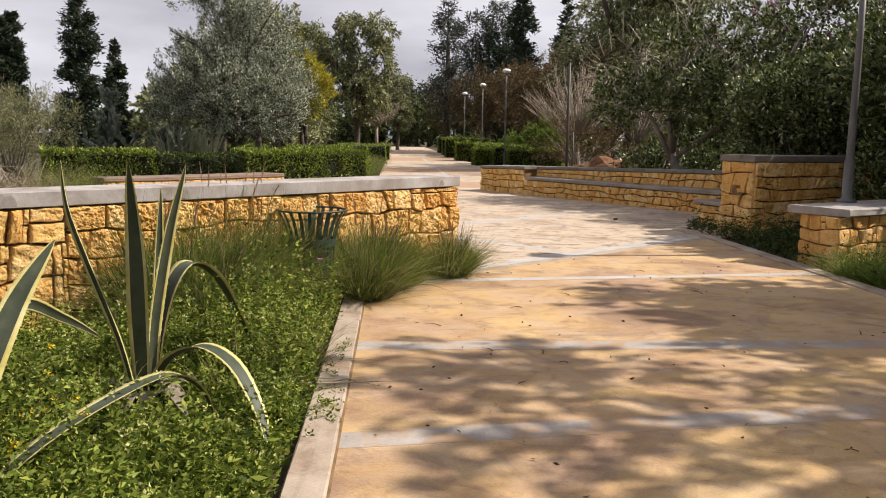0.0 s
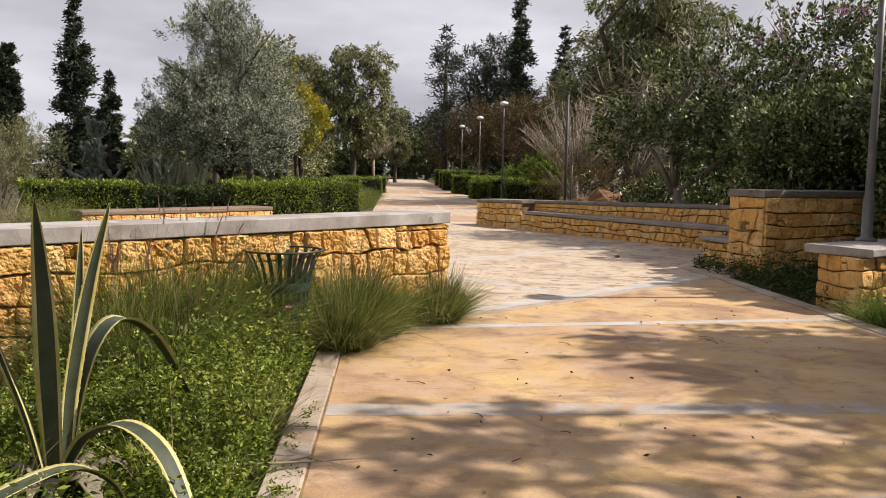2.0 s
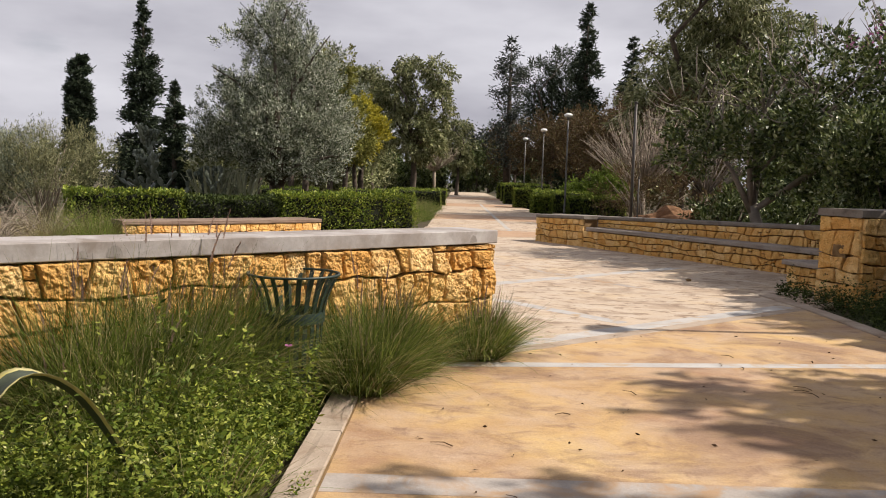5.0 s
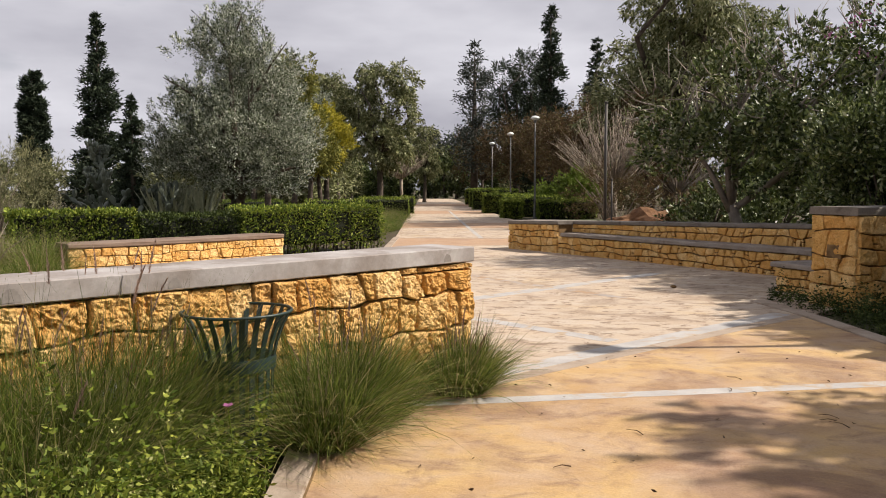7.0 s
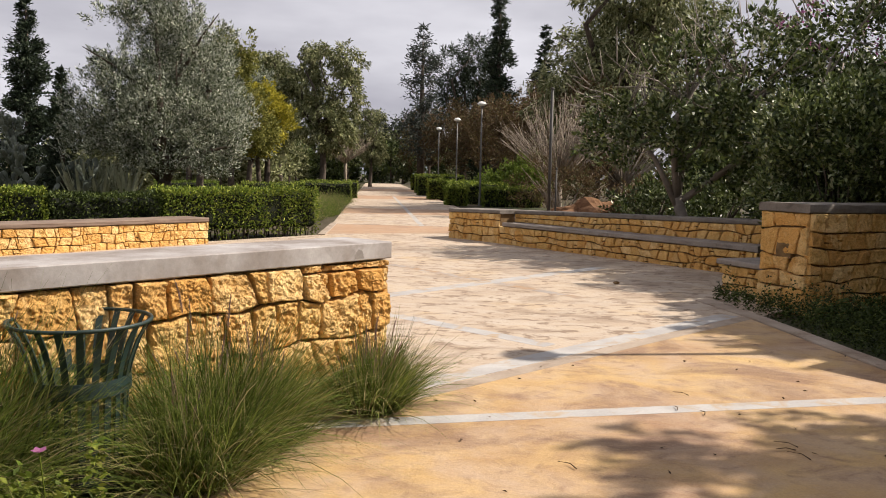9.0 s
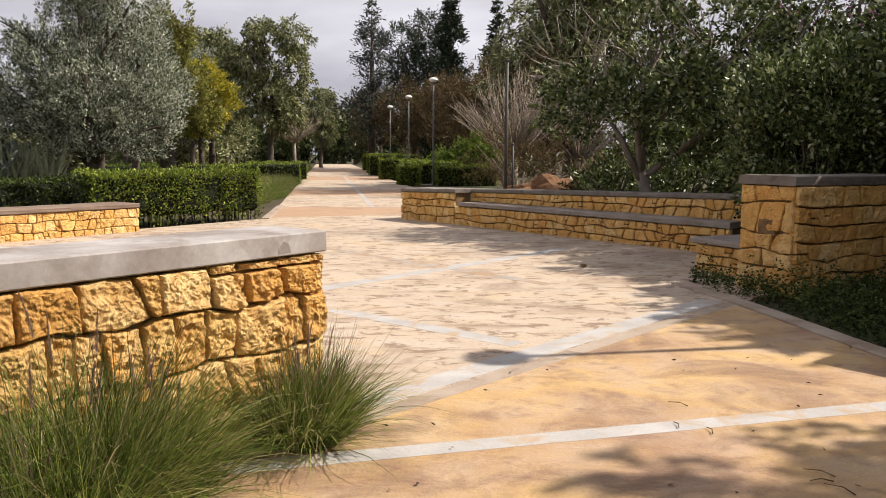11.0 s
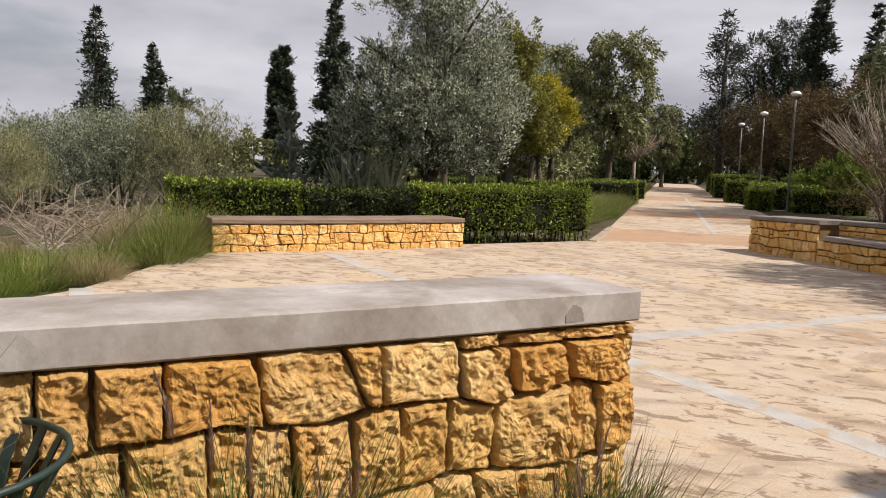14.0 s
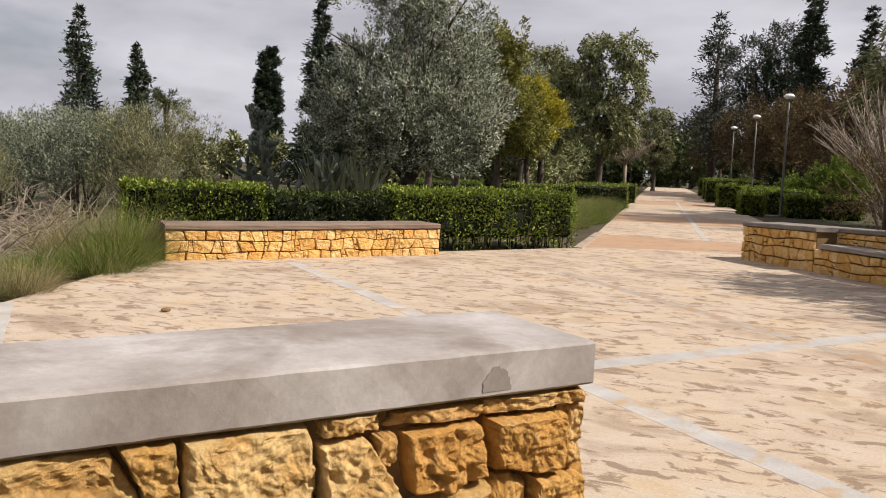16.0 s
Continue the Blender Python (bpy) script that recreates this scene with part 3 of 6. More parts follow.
UPPER = [(24.4, 29.3, RED_PAVING), (29.3, 36.0, PLAZA), (36.0, 41.0, RED_PAVING), (41.0, 54.0, PLAZA), (54.0, 61.0, RED_PAVING), (61.0, 75.0, PLAZA), (75.0, 84.0, RED_PAVING), (84.0, 128.0, PLAZA)]
for k, (a, b, m) in enumerate(UPPER):
    paving("path_%d" % (k + 2), [(path_left(a) - 0.35, a), (path_right(a) - 0.1, a), (path_right(b) - 0.1, b), (path_left(b) - 0.35, b)], m,
           "russet stamped concrete strip of the avenue" if m == RED_PAVING else "cream stamped concrete stretch of the avenue", -0.004 + 0.003 * (k % 2))


def strip(name, p, q, width, material, label, top=0.0012):
    v, f = band(p, q, width, -0.1, top)
    return tagged(new(name, mesh_of(name, v, f, material)), label, "paving band", kind="structure")


# cross bands of the walk
strip("band_1", (path_left(4.4) + 0.01, 4.36), (path_right(5.6), 5.66), 0.225, WALK_BAND, "pale concrete band across the walk")
strip("band_2", (path_left(6.3) + 0.01, 6.27), (path_right(6.9), 6.95), 0.26, WALK_BAND, "pale concrete band across the walk, stained brown")
strip("band_3", (-0.35, 9.14), (path_right(10.3), 10.33), 0.165, BAND, "pale concrete band, worn and broken")
seam = Vector((SEAM_B[0] - SEAM_A[0], SEAM_B[1] - SEAM_A[1])).normalized()
side = Vector((-seam.y, seam.x))
strip("band_4", SEAM_A, SEAM_B, 0.16, KERB, "cream edging between walk and square", 0.001)
p, q = Vector(SEAM_A) + side * 0.18, Vector(SEAM_B) + side * 0.18
strip("band_5", tuple(p), tuple(q), 0.24, BAND, "grey concrete band along the square's edge", 0.0016)
strip("band_11", (path_left(-6) + 0.016, -6.0), (path_left(8.4) + 0.016, 8.4), 0.013, MORTAR, "dark open joint between kerb and walk", 0.0022)
# lines across the square
strip("band_6", (-5.2, 9.05), (3.2, 18.75), 0.26, BAND, "pale concrete line across the square", 0.0014)
strip("band_7", (1.55, 11.98), (-6.3, 19.03), 0.21, BAND, "pale concrete line across the square", 0.0012)
strip("band_8", (2.3, 15.1), (-2.3, 20.6), 0.17, WALK_BAND, "faint pale concrete line across the square", 0.001)
strip("band_9", (-4.0, 11.5), (-6.72, 14.1), 0.26, BAND, "pale concrete line across the square", 0.0016)
strip("band_10", (-0.6, 29.3), (-4.2, 60.0), 0.16, BAND, "pale concrete line down the avenue", 0.001)


def kerb(name, line, count, rng, label):
    """Cast kerb lengths end to end."""
    root = thing(name, label, "kerb", kind="structure")
    step = line.length / count
    for k in range(count):
        v, f = slab(line, 0.0, 0.2, -0.1, 0.018 + rng.uniform(-0.003, 0.003), rng, 0.3, 0.003, k * step + 0.004, (k + 1) * step - 0.004, 0.01)
        part("kerb_stone", mesh_of("kerb_stone", v, f, KERB), root)


rng = random.Random(3)
kerb("kerb_left", Line([(path_left(8.4) + 0.0, 8.4), (path_left(4) + 0.0, 4), (path_left(-6), -6)]), 12, rng, "worn cast concrete edging beside the weed bed")
kerb("kerb_right", Line([(path_right(-6), -6), (path_right(8.6), 8.6), (4.16, 12.6), (4.03, 13.7), (3.75, 15.1)]), 17, rng, "pale cast concrete edging beside the grass")
kerb("kerb_avenue", Line([(-3.55, 29.6), (-3.1, 24.75)][::-1]), 3, rng, "pale concrete edging at the start of the avenue")


# ---- walls ----
def core(parent, line, inner, outer, z0, z1, s0=0.0, s1=None):
    v, f = slab(line, inner, outer, z0, z1, random.Random(1), 0.5, 0.003, s0, s1)
    part("core", mesh_of("core", v, f, MORTAR), parent)


def coping(parent, line, inner, outer, z0, z1, joints, material, rng, rough=0.004):
    for a, b in zip(joints, joints[1:]):
        v, f = slab(line, inner, outer, z0, z1, rng, 0.3, rough, a, b, 0.016)
        part("coping_slab", mesh_of("coping_slab", v, f, material), parent)


# tall wall beside the weed bed
rng = random.Random(11)
W1 = Line([(-5.1, 3.75), (-3.05, 6.2), (-1.03, 8.62), (0.08, 10.02)])
wall = thing("wall_1", "ochre rubble stone wall with a thick grey concrete coping", "wall", kind="structure")
core(wall, W1, -0.42, -0.03, -0.1, 1.0, 0.0, W1.length - 0.03)
v, f = slab(W1, -0.47, 0.035, 1.0, 1.12, rng, 0.05, 0.0010, 0.0, W1.length + 0.02, 0.007)
part("coping_slab", mesh_of("coping_slab", v, f, COPE), wall)
LAID = 6.04        # from here on the stones are laid singly; before it they lie in rough courses
rubble(wall, W1, -0.08, 0.995, (0.22, 0.29), (0.14, 0.36), rng, 0.045, True, 0.0, 3.6, wavy=0.8, joint=0.006)
rubble(wall, W1, -0.08, 0.995, (0.22, 0.29), (0.16, 0.34), rng, 0.05, 2, 3.6, LAID, wavy=0.8, joint=0.006)
EDGE1 = W1.length + 0.01


def bed_level(k, s):
    """The heights of the beds between the courses of the wall's end."""
    dip = 0.018 * math.sin(s * 9.0 + k * 2.0) + 0.010 * math.sin(s * 23.0 + k)
    return (-0.08, 0.22, 0.485, 0.765, 0.995)[k] + (dip if 0 < k < 4 else 0.0)


def laid(k, top, foot, cap=0.0):
    """A course of stones between beds k and k + 1, with its joints given at head and foot; cap lowers the head."""
    for a0, a1, b0, b1 in zip(top, top[1:], foot, foot[1:]):
        zt = lambda s: min(bed_level(k + 1, s), 0.995) - cap
        zb = lambda s: bed_level(k, s)
        am, bm_ = (a0 + a1) / 2, (b0 + b1) / 2
        ring = [(b0, zb(b0)), (bm_, zb(bm_)), (b1, zb(b1)), ((a1 + b1) / 2, (zt(a1) + zb(b1)) / 2), (a1, zt(a1)), (am, zt(am)), (a0, zt(a0)), ((a0 + b0) / 2, (zt(a0) + zb(b0)) / 2)]
        stone(wall, W1, ring, rng, 0.055, 2, 0.006)


def chip(s0, s1, z0, z1, lean=0.0):
    """A small filling stone."""
    sm, zm = (s0 + s1) / 2, (z0 + z1) / 2
    stone(wall, W1, [(s0, z0), (sm, z0), (s1, z0), (s1 + lean, zm), (s1 + lean, z1), (sm + lean, z1), (s0 + lean, z1), (s0 + lean, zm)], rng, 0.04, 2, 0.004)


laid(3, (LAID, 6.18, 6.37, 6.63, 6.92, 7.04, 7.35), (LAID, 6.18, 6.37, 6.67, 7.02, 7.055, 7.37))
laid(3, (7.35, 7.48), (7.37, 7.59), 0.055)
laid(3, (7.57, 7.80), (7.60, 7.83), 0.055)
laid(3, (7.82, 8.07), (7.835, 8.08), 0.052)
laid(3, (8.085, EDGE1), (8.085, EDGE1), 0.045)
chip(7.36, 7.52, 0.945, 0.995)
chip(7.53, 7.80, 0.945, 0.985, 0.02)
chip(7.80, EDGE1, 0.948, 0.99)
chip(7.50, 7.565, 0.85, 0.938)
laid(2, (LAID, 6.26, 6.49, 6.61, 6.75, 6.96, 7.13, 7.32, 7.50, 7.83, 7.96, EDGE1), (LAID, 6.27, 6.50, 6.62, 6.77, 6.97, 7.14, 7.32, 7.51, 7.84, 7.98, EDGE1))
laid(1, (LAID, 6.33, 6.58, 6.72, 7.02, 7.27, 7.42, 7.86, EDGE1), (LAID, 6.30, 6.55, 6.80, 7.00, 7.28, 7.50, 7.82, EDGE1))
laid(0, (LAID, 6.4, 6.7, 7.1, 7.4, 7.75, EDGE1), (LAID, 6.4, 6.72, 7.08, 7.42, 7.75, EDGE1))
for s_at, size in ((7.83, 0.052), (5.5, 0.05), (4.6, 0.06), (4.4, 0.04), (3.2, 0.065)):
    tone_rng = random.Random(int(s_at * 100))
    vs = []
    for k in range(25):
        g = math.pi * k / 24
        r = size * (0.93 + 0.14 * tone_rng.random())
        q = W1.at(s_at + 0.85 * r * math.cos(g), 0.0372)
        vs.append((q.x, q.y, 1.016 + 1.2 * r * math.sin(g)))
    part("damp_stain", mesh_of("damp_stain", vs, [tuple(range(25))], DAMP), wall, "dark damp stain on the coping's side")
END1 = Line([(0.08, 10.02), (-0.25, 10.3)])
rubble(wall, END1, -0.08, 0.995, (0.2, 0.32), (0.15, 0.3), rng, 0.03, True)

# seat wall before the hedge
rng = random.Random(12)
W2 = Line([(-7.93, 17.86), (-7.0, 18.85), (-5.85, 20.35), (-4.9, 21.62)])
wall = thing("wall_2", "low ochre stone seat wall with a brown concrete slab", "wall", kind="structure")
core(wall, W2, -0.55, -0.03, -0.1, 0.47)
coping(wall, W2, -0.75, 0.05, 0.47, 0.56, [0.0, 1.7, 3.4, W2.length], COPE_BROWN, rng)
rubble(wall, W2, -0.05, 0.465, (0.17, 0.26), (0.15, 0.36), rng, 0.035, True, wavy=0.9, joint=0.005)

# long bench wall under the trees
rng = random.Random(13)
W3 = Line([(0.25, 25.0), (1.2, 23.9), (2.2, 22.55), (3.4, 20.95), (4.4, 19.6), (5.6, 18.0)])
L3 = W3.length


def back_top(s):
    return 0.66 + 0.20 * s / L3


wall = thing("wall_3", "long ochre stone bench wall with weathered concrete slabs", "wall", kind="structure")
core(wall, W3, -0.45, -0.03, -0.1, back_top, 0.0, 1.9)
core(wall, W3, -0.50, -0.03, -0.1, 0.42, 1.9)
core(wall, W3, -0.85, -0.50, -0.1, back_top, 1.9)
coping(wall, W3, -0.92, 0.04, back_top, lambda s: back_top(s) + 0.085, [0.0, 1.95], COPE_DARK, rng)
coping(wall, W3, -0.92, -0.44, back_top, lambda s: back_top(s) + 0.085, [1.95, 4.4, 6.6, L3], COPE_DARK, rng)
coping(wall, W3, -0.50, 0.05, 0.42, lambda s: 0.50 + 0.02 * s / L3, [2.05, 4.0, 6.1, 8.0, L3], SEAT, rng, 0.006)
rubble(wall, W3, -0.05, back_top, (0.18, 0.28), (0.14, 0.3), rng, 0.04, False, 0.0, 1.9, wavy=1.1, joint=0.010)
rubble(wall, W3, -0.05, 0.415, (0.19, 0.27), (0.16, 0.34), rng, 0.04, False, 1.9, wavy=1.1, joint=0.010)
BACK3 = Line([tuple(W3.at(1.9 + (L3 - 1.9) * k / 6, -0.47)) for k in range(7)])
rubble(wall, BACK3, 0.50, lambda s: back_top(1.9 + s * (L3 - 1.9) / BACK3.length), (0.16, 0.24), (0.16, 0.32), rng, 0.03, False, joint=0.010)

# high pier with a stub seat
rng = random.Random(14)
P1, P2 = Vector((4.53, 14.98)), Vector((4.87, 14.3))
run = Vector((0.9, 0.43)).normalized()
PIER = Line([tuple(P1 + run * 4.0), tuple(P1 + run * 0.02), tuple(P2 + run * 0.02), tuple(P2 + run * 4.0)])
FACE_A, FACE_B = Line([tuple(P1), tuple(P2)]), Line([tuple(P2), tuple(P2 + run * 4.0)])
wall = thing("wall_4", "high ochre stone pier wall with a dark concrete cap", "wall", kind="structure")
v, f = prism([tuple(P1 + run * 0.03 + Vector((0.01, -0.02))), tuple(P2 + run * 0.03 + Vector((-0.01, 0.02))), tuple(P2 + run * 4 + Vector((-0.01, 0.03))), tuple(P1 + run * 4)], -0.1, 1.24)
part("core", mesh_of("core", v, f, MORTAR), wall)
mid = Line([tuple((P1 + P2) / 2 - run * 0.04), tuple((P1 + P2) / 2 + run * 4.0)])
v, f = slab(mid, -0.41, 0.41, 1.235, 1.345, rng, 0.2, 0.005)
part("coping_slab", mesh_of("coping_slab", v, f, COPE_DARK), wall)
rubble(wall, FACE_A, -0.05, 1.235, (0.2, 0.34), (0.2, 0.42), rng, 0.035, True)
v, f = slab(FACE_A, -0.03, 0.048, 0.66, 0.84, rng, 0.05, 0.010, 0.30, 0.53)
part("mortar_patch", mesh_of("mortar_patch", v, f, MORTAR), wall, "dark grey mortar patch in the pier's face")
rubble(wall, FACE_B, -0.05, 1.235, (0.2, 0.32), (0.18, 0.36), rng, 0.04, True)

STUB = Line([(4.5, 16.42), (4.72, 15.95), (5.0, 15.35)])
wall = thing("wall_5", "short ochre stone seat with a pale concrete slab", "wall", kind="structure")
core(wall, STUB, -0.9, -0.03, -0.1, 0.37)
v, f = slab(STUB, -0.95, 0.06, 0.37, 0.445, rng, 0.15, 0.004, -0.06)
part("seat_slab", mesh_of("seat_slab", v, f, SEAT), wall)
rubble(wall, STUB, -0.05, 0.365, (0.15, 0.24), (0.16, 0.34), rng, 0.03, False)

# low pier that carries a lamp
rng = random.Random(15)
Q1, Q2 = Vector((4.62, 11.5)), Vector((4.78, 10.75))
run2 = Vector((0.8, 0.6)).normalized()
wall = thing("wall_6", "low ochre stone pier with a pale concrete cap", "wall", kind="structure")
v, f = prism([tuple(Q1 + run2 * 0.03), tuple(Q2 + run2 * 0.03), tuple(Q2 + run2 * 2.4), tuple(Q1 + run2 * 2.4)], -0.1, 0.66)
part("core", mesh_of("core", v, f, MORTAR), wall)
mid = Line([tuple((Q1 + Q2) / 2 - run2 * 0.05), tuple((Q1 + Q2) / 2 + run2 * 2.4)])
v, f = slab(mid, -0.43, 0.43, 0.66, 0.755, rng, 0.2, 0.004)
part("coping_slab", mesh_of("coping_slab", v, f, COPE), wall)
rubble(wall, Line([tuple(Q1), tuple(Q2)]), -0.05, 0.655, (0.18, 0.26), (0.18, 0.36), rng, 0.03, False)
rubble(wall, Line([tuple(Q2), tuple(Q2 + run2 * 2.4)]), -0.05, 0.655, (0.18, 0.26), (0.18, 0.4), rng, 0.03, False)


# ---- lamps ----
def street_lamp(at, height, label):
    t = thing("street_lamp", label, "lamp", "park lamps", at=at)
    v, f = lathe([(0.13, 0.0), (0.13, 0.03), (0.07, 0.06), (0.07, 0.55), (0.055, 0.62), (0.044, height * 0.6), (0.038, height - 0.18)], 14)
    part("pole", mesh_of("pole", v, f, POLE, True), t)
    v, f = lathe([(0.05, height - 0.2), (0.09, height - 0.16), (0.10, height - 0.08), (0.05, height - 0.06)], 14)
    part("collar", mesh_of("collar", v, f, POLE, True), t)
    v, f = lathe([(0.06, height - 0.08), (0.17, height - 0.05), (0.21, height + 0.0), (0.20, height + 0.03)], 18)
    part("bowl", mesh_of("bowl", v, f, GLOBE, True), t, "opal lamp bowl")
    v, f = lathe([(0.25, height + 0.02), (0.25, height + 0.035), (0.22, height + 0.09), (0.14, height + 0.15), (0.03, height + 0.17)], 18)
    part("cap", mesh_of("cap", v, f, GLOBE, True), t, "pale domed lamp cap")
    return t


street_lamp((5.45, 12.12, 0.75), 3.45, "grey steel park lamp standing on a stone pier")
for x, y, h, r in ((2.98, 27.2, 4.1, 0.045), (3.18, 27.3, 1.9, 0.025)):
    post = thing("steel_post", "thin dark steel post behind the bench wall", "post", "thin posts", at=(x, y, -0.08))
    v, f = lathe([(r * 1.1, 0.0), (r, h * 0.5), (r * 0.9, h)], 12)
    part("pole", mesh_of("pole", v, f, POST, True), post)
    v, f = lathe([(r * 1.3, h - 0.01), (r * 1.3, h + 0.03), (r * 0.4, h + 0.05)], 12)
    part("cap", mesh_of("cap", v, f, POST, True), post)
for x, y in ((1.4, 48.3), (-0.05, 61.3), (-1.72, 73.3)):
    street_lamp((x, y, -0.06), 5.4, "tall grey park lamp with a pale domed head")


# ---- litter bin ----
def litter_bin(at):
    t = thing("litter_bin", "dark green slatted steel litter bin with a flared rim", "bin", at=at)
    prof = [(0.195, 0.08), (0.20, 0.35), (0.212, 0.58), (0.236, 0.68), (0.272, 0.78), (0.318, 0.865)]
    for k in range(22):
        a = 2 * math.pi * k / 22
        vs, fs = [], []
        for r, z in prof:
            for dr, da in ((0, -0.016), (0, 0.016), (0.006, 0.016), (0.006, -0.016)):
                c, s = math.cos(a), math.sin(a)
                vs.append(((r + dr) * c - da * s, (r + dr) * s + da * c, z))
        for i in range(len(prof) - 1):
            for j in range(4):
                fs.append((i * 4 + j, i * 4 + (j + 1) % 4, i * 4 + 4 + (j + 1) % 4, i * 4 + 4 + j))
        part("slat", mesh_of("slat", vs, fs, GREEN_METAL), t)
    for name, r, z, h in (("rim", 0.325, 0.862, 0.016), ("band", 0.222, 0.53, 0.075), ("base_ring", 0.204, 0.10, 0.03)):
        v, f = lathe([(r - 0.006, z), (r + 0.006, z), (r + 0.008, z + h / 2), (r + 0.006, z + h), (r - 0.006, z + h), (r - 0.008, z + h / 2), (r - 0.006, z)], 32)
        part(name, mesh_of(name, v, f[:-2], GREEN_METAL, name == "rim"), t)
    v, f = lathe([(0.21, 0.09), (0.21, 0.11), (0.02, 0.115)], 24)
    part("base_plate", mesh_of("base_plate", v, f, GREEN_METAL), t)
    for k in range(3):
        a = 2 * math.pi * k / 3 + 0.4
        v, f = tube([(0.15 * math.cos(a), 0.15 * math.sin(a), -0.06), (0.15 * math.cos(a), 0.15 * math.sin(a), 0.1)], [0.018, 0.018], 8)
        part("foot", mesh_of("foot", v, f, GREEN_METAL), t)
    return t


litter_bin((-1.20, 8.03, 0.0))


# ---- agaves ----
def agave_leaf(points, width, name_label, parent, fold=0.25, dry=False, twist=0.0, teeth=True, tones=None):
    """A thick channelled leaf with pale margins, along a smooth line."""
    ctrl = [Vector(p) for p in points]
    line = []
    n = 22
    for i in range(n + 1):
        u = i / n * (len(ctrl) - 1)
        k = min(int(u), len(ctrl) - 2)
        t = u - k
        p0, p1, p2, p3 = ctrl[max(k - 1, 0)], ctrl[k], ctrl[k + 1], ctrl[min(k + 2, len(ctrl) - 1)]
        line.append(0.5 * ((2 * p1) + (p2 - p0) * t + (2 * p0 - 5 * p1 + 4 * p2 - p3) * t * t + (3 * p1 - p0 - 3 * p2 + p3) * t ** 3))
    cols = (-1.0, -0.66, -0.3, 0.0, 0.3, 0.66, 1.0)
    vs, fs, which = [], [], []
    flat = twist is None
    run_way = ctrl[-1] - ctrl[0]
    face = Vector((0, 0, 1)) if flat else Vector((math.cos(twist), math.sin(twist), 0))
    for i, p in enumerate(line):
        u = i / n
        d = (line[min(i + 1, n)] - line[max(i - 1, 0)]).normalized()
        side_way = Vector((run_way.y, -run_way.x, 0)) if flat else d.cross(face)
        if side_way.length < 0.2:
            side_way = d.cross(Vector((0, 0, 1)))
        side_way.normalize()
        up = side_way.cross(d)
        w = width * 0.5 * (0.75 + 0.6 * math.sin(min(u * 1.9, 1.57))) * (1 - u ** 3.0) * 0.78 + 0.002
        thick = 0.004 + 0.02 * (1 - u) * width / 0.12
        for c in cols:
            lift = fold * w * abs(c) ** 1.6
            vs.append(p + side_way * w * c + up * lift)
        for c in cols[::-1]:
            lift = fold * w * abs(c) ** 1.6
            vs.append(p + side_way * w * c + up * (lift - thick * (1.05 - abs(c))))
    k = 2 * len(cols)
    for i in range(n):
        for j in range(k):
            fs.append((i * k + j, i * k + (j + 1) % k, (i + 1) * k + (j + 1) % k, (i + 1) * k + j))
            which.append(1 if j in (0, 5, 7, 12) else 0)
    fs.append(tuple(range(k))[::-1])
    which.append(0)
    if teeth:
        for i in range(2, n - 2):
            for e in (0, len(cols) - 1):
                a, b = vs[i * k + e], vs[(i + 1) * k + e]
                m = (a + b) / 2
                o = (m - line[i]).normalized() * 0.006
                base = len(vs)
                vs += [m + (a - b) * 0.12, m - (a - b) * 0.12, m + o]
                fs.append((base, base + 1, base + 2))
                which.append(1)
    mats = [AGAVE_DRY, AGAVE_DRY] if dry else tones or [AGAVE, AGAVE_EDGE]
    part("leaf", mesh_of("leaf", vs, fs, mats, True, which), parent, name_label)


plant = thing("agave", "variegated agave with long green leaves edged in cream", "agave", "agaves")
R = (-1.50, 4.88, 0.10)
agave_leaf([R, (-1.50, 4.86, 0.5), (-1.48, 4.80, 0.95), (-1.47, 4.72, 1.41)], 0.135, "", plant, 0.3, twist=-1.5)
agave_leaf([(-1.46, 4.9, 0.1), (-1.44, 4.93, 0.5), (-1.36, 4.97, 1.0), (-1.25, 4.97, 1.39)], 0.085, "", plant, 0.4, twist=-0.8)
agave_leaf([(-1.54, 4.86, 0.1), (-1.60, 4.82, 0.42), (-1.74, 4.78, 0.85), (-1.83, 4.76, 1.15), (-1.85, 4.74, 1.41)], 0.08, "", plant, 0.4, twist=-2.2)
agave_leaf([(-1.46, 4.92, 0.1), (-1.43, 4.98, 0.45), (-1.38, 5.06, 0.70), (-1.31, 5.18, 0.80), (-1.22, 5.36, 0.68), (-1.13, 5.56, 0.36), (-1.06, 5.72, 0.04)], 0.15, "arching agave leaf bent back to the ground", plant, 0.2, twist=None)
agave_leaf([(-1.44, 4.86, 0.14), (-1.30, 4.80, 0.33), (-1.08, 4.70, 0.42), (-0.86, 4.58, 0.34), (-0.68, 4.42, 0.12), (-0.63, 4.30, 0.02)], 0.12, "sprawling agave leaf drooping towards the kerb", plant, 0.15, twist=None)
agave_leaf([(-1.47, 4.95, 0.12), (-1.46, 5.02, 0.6), (-1.43, 5.05, 1.25)], 0.07, "", plant, 0.4, twist=-1.0)
for k in range(14):
    a = k * 2.4
    r = 0.2 + 0.1 * (k % 3)
    agave_leaf([(R[0] + 0.05 * math.cos(a), R[1] + 0.05 * math.sin(a), 0.02), (R[0] + r * 0.6 * math.cos(a), R[1] + r * 0.6 * math.sin(a), 0.16 - 0.01 * (k % 4)), (R[0] + r * math.cos(a), R[1] + r * math.sin(a), 0.03)],
               0.10, "dry brown withered agave leaf", plant, 0.1, True, a, False)

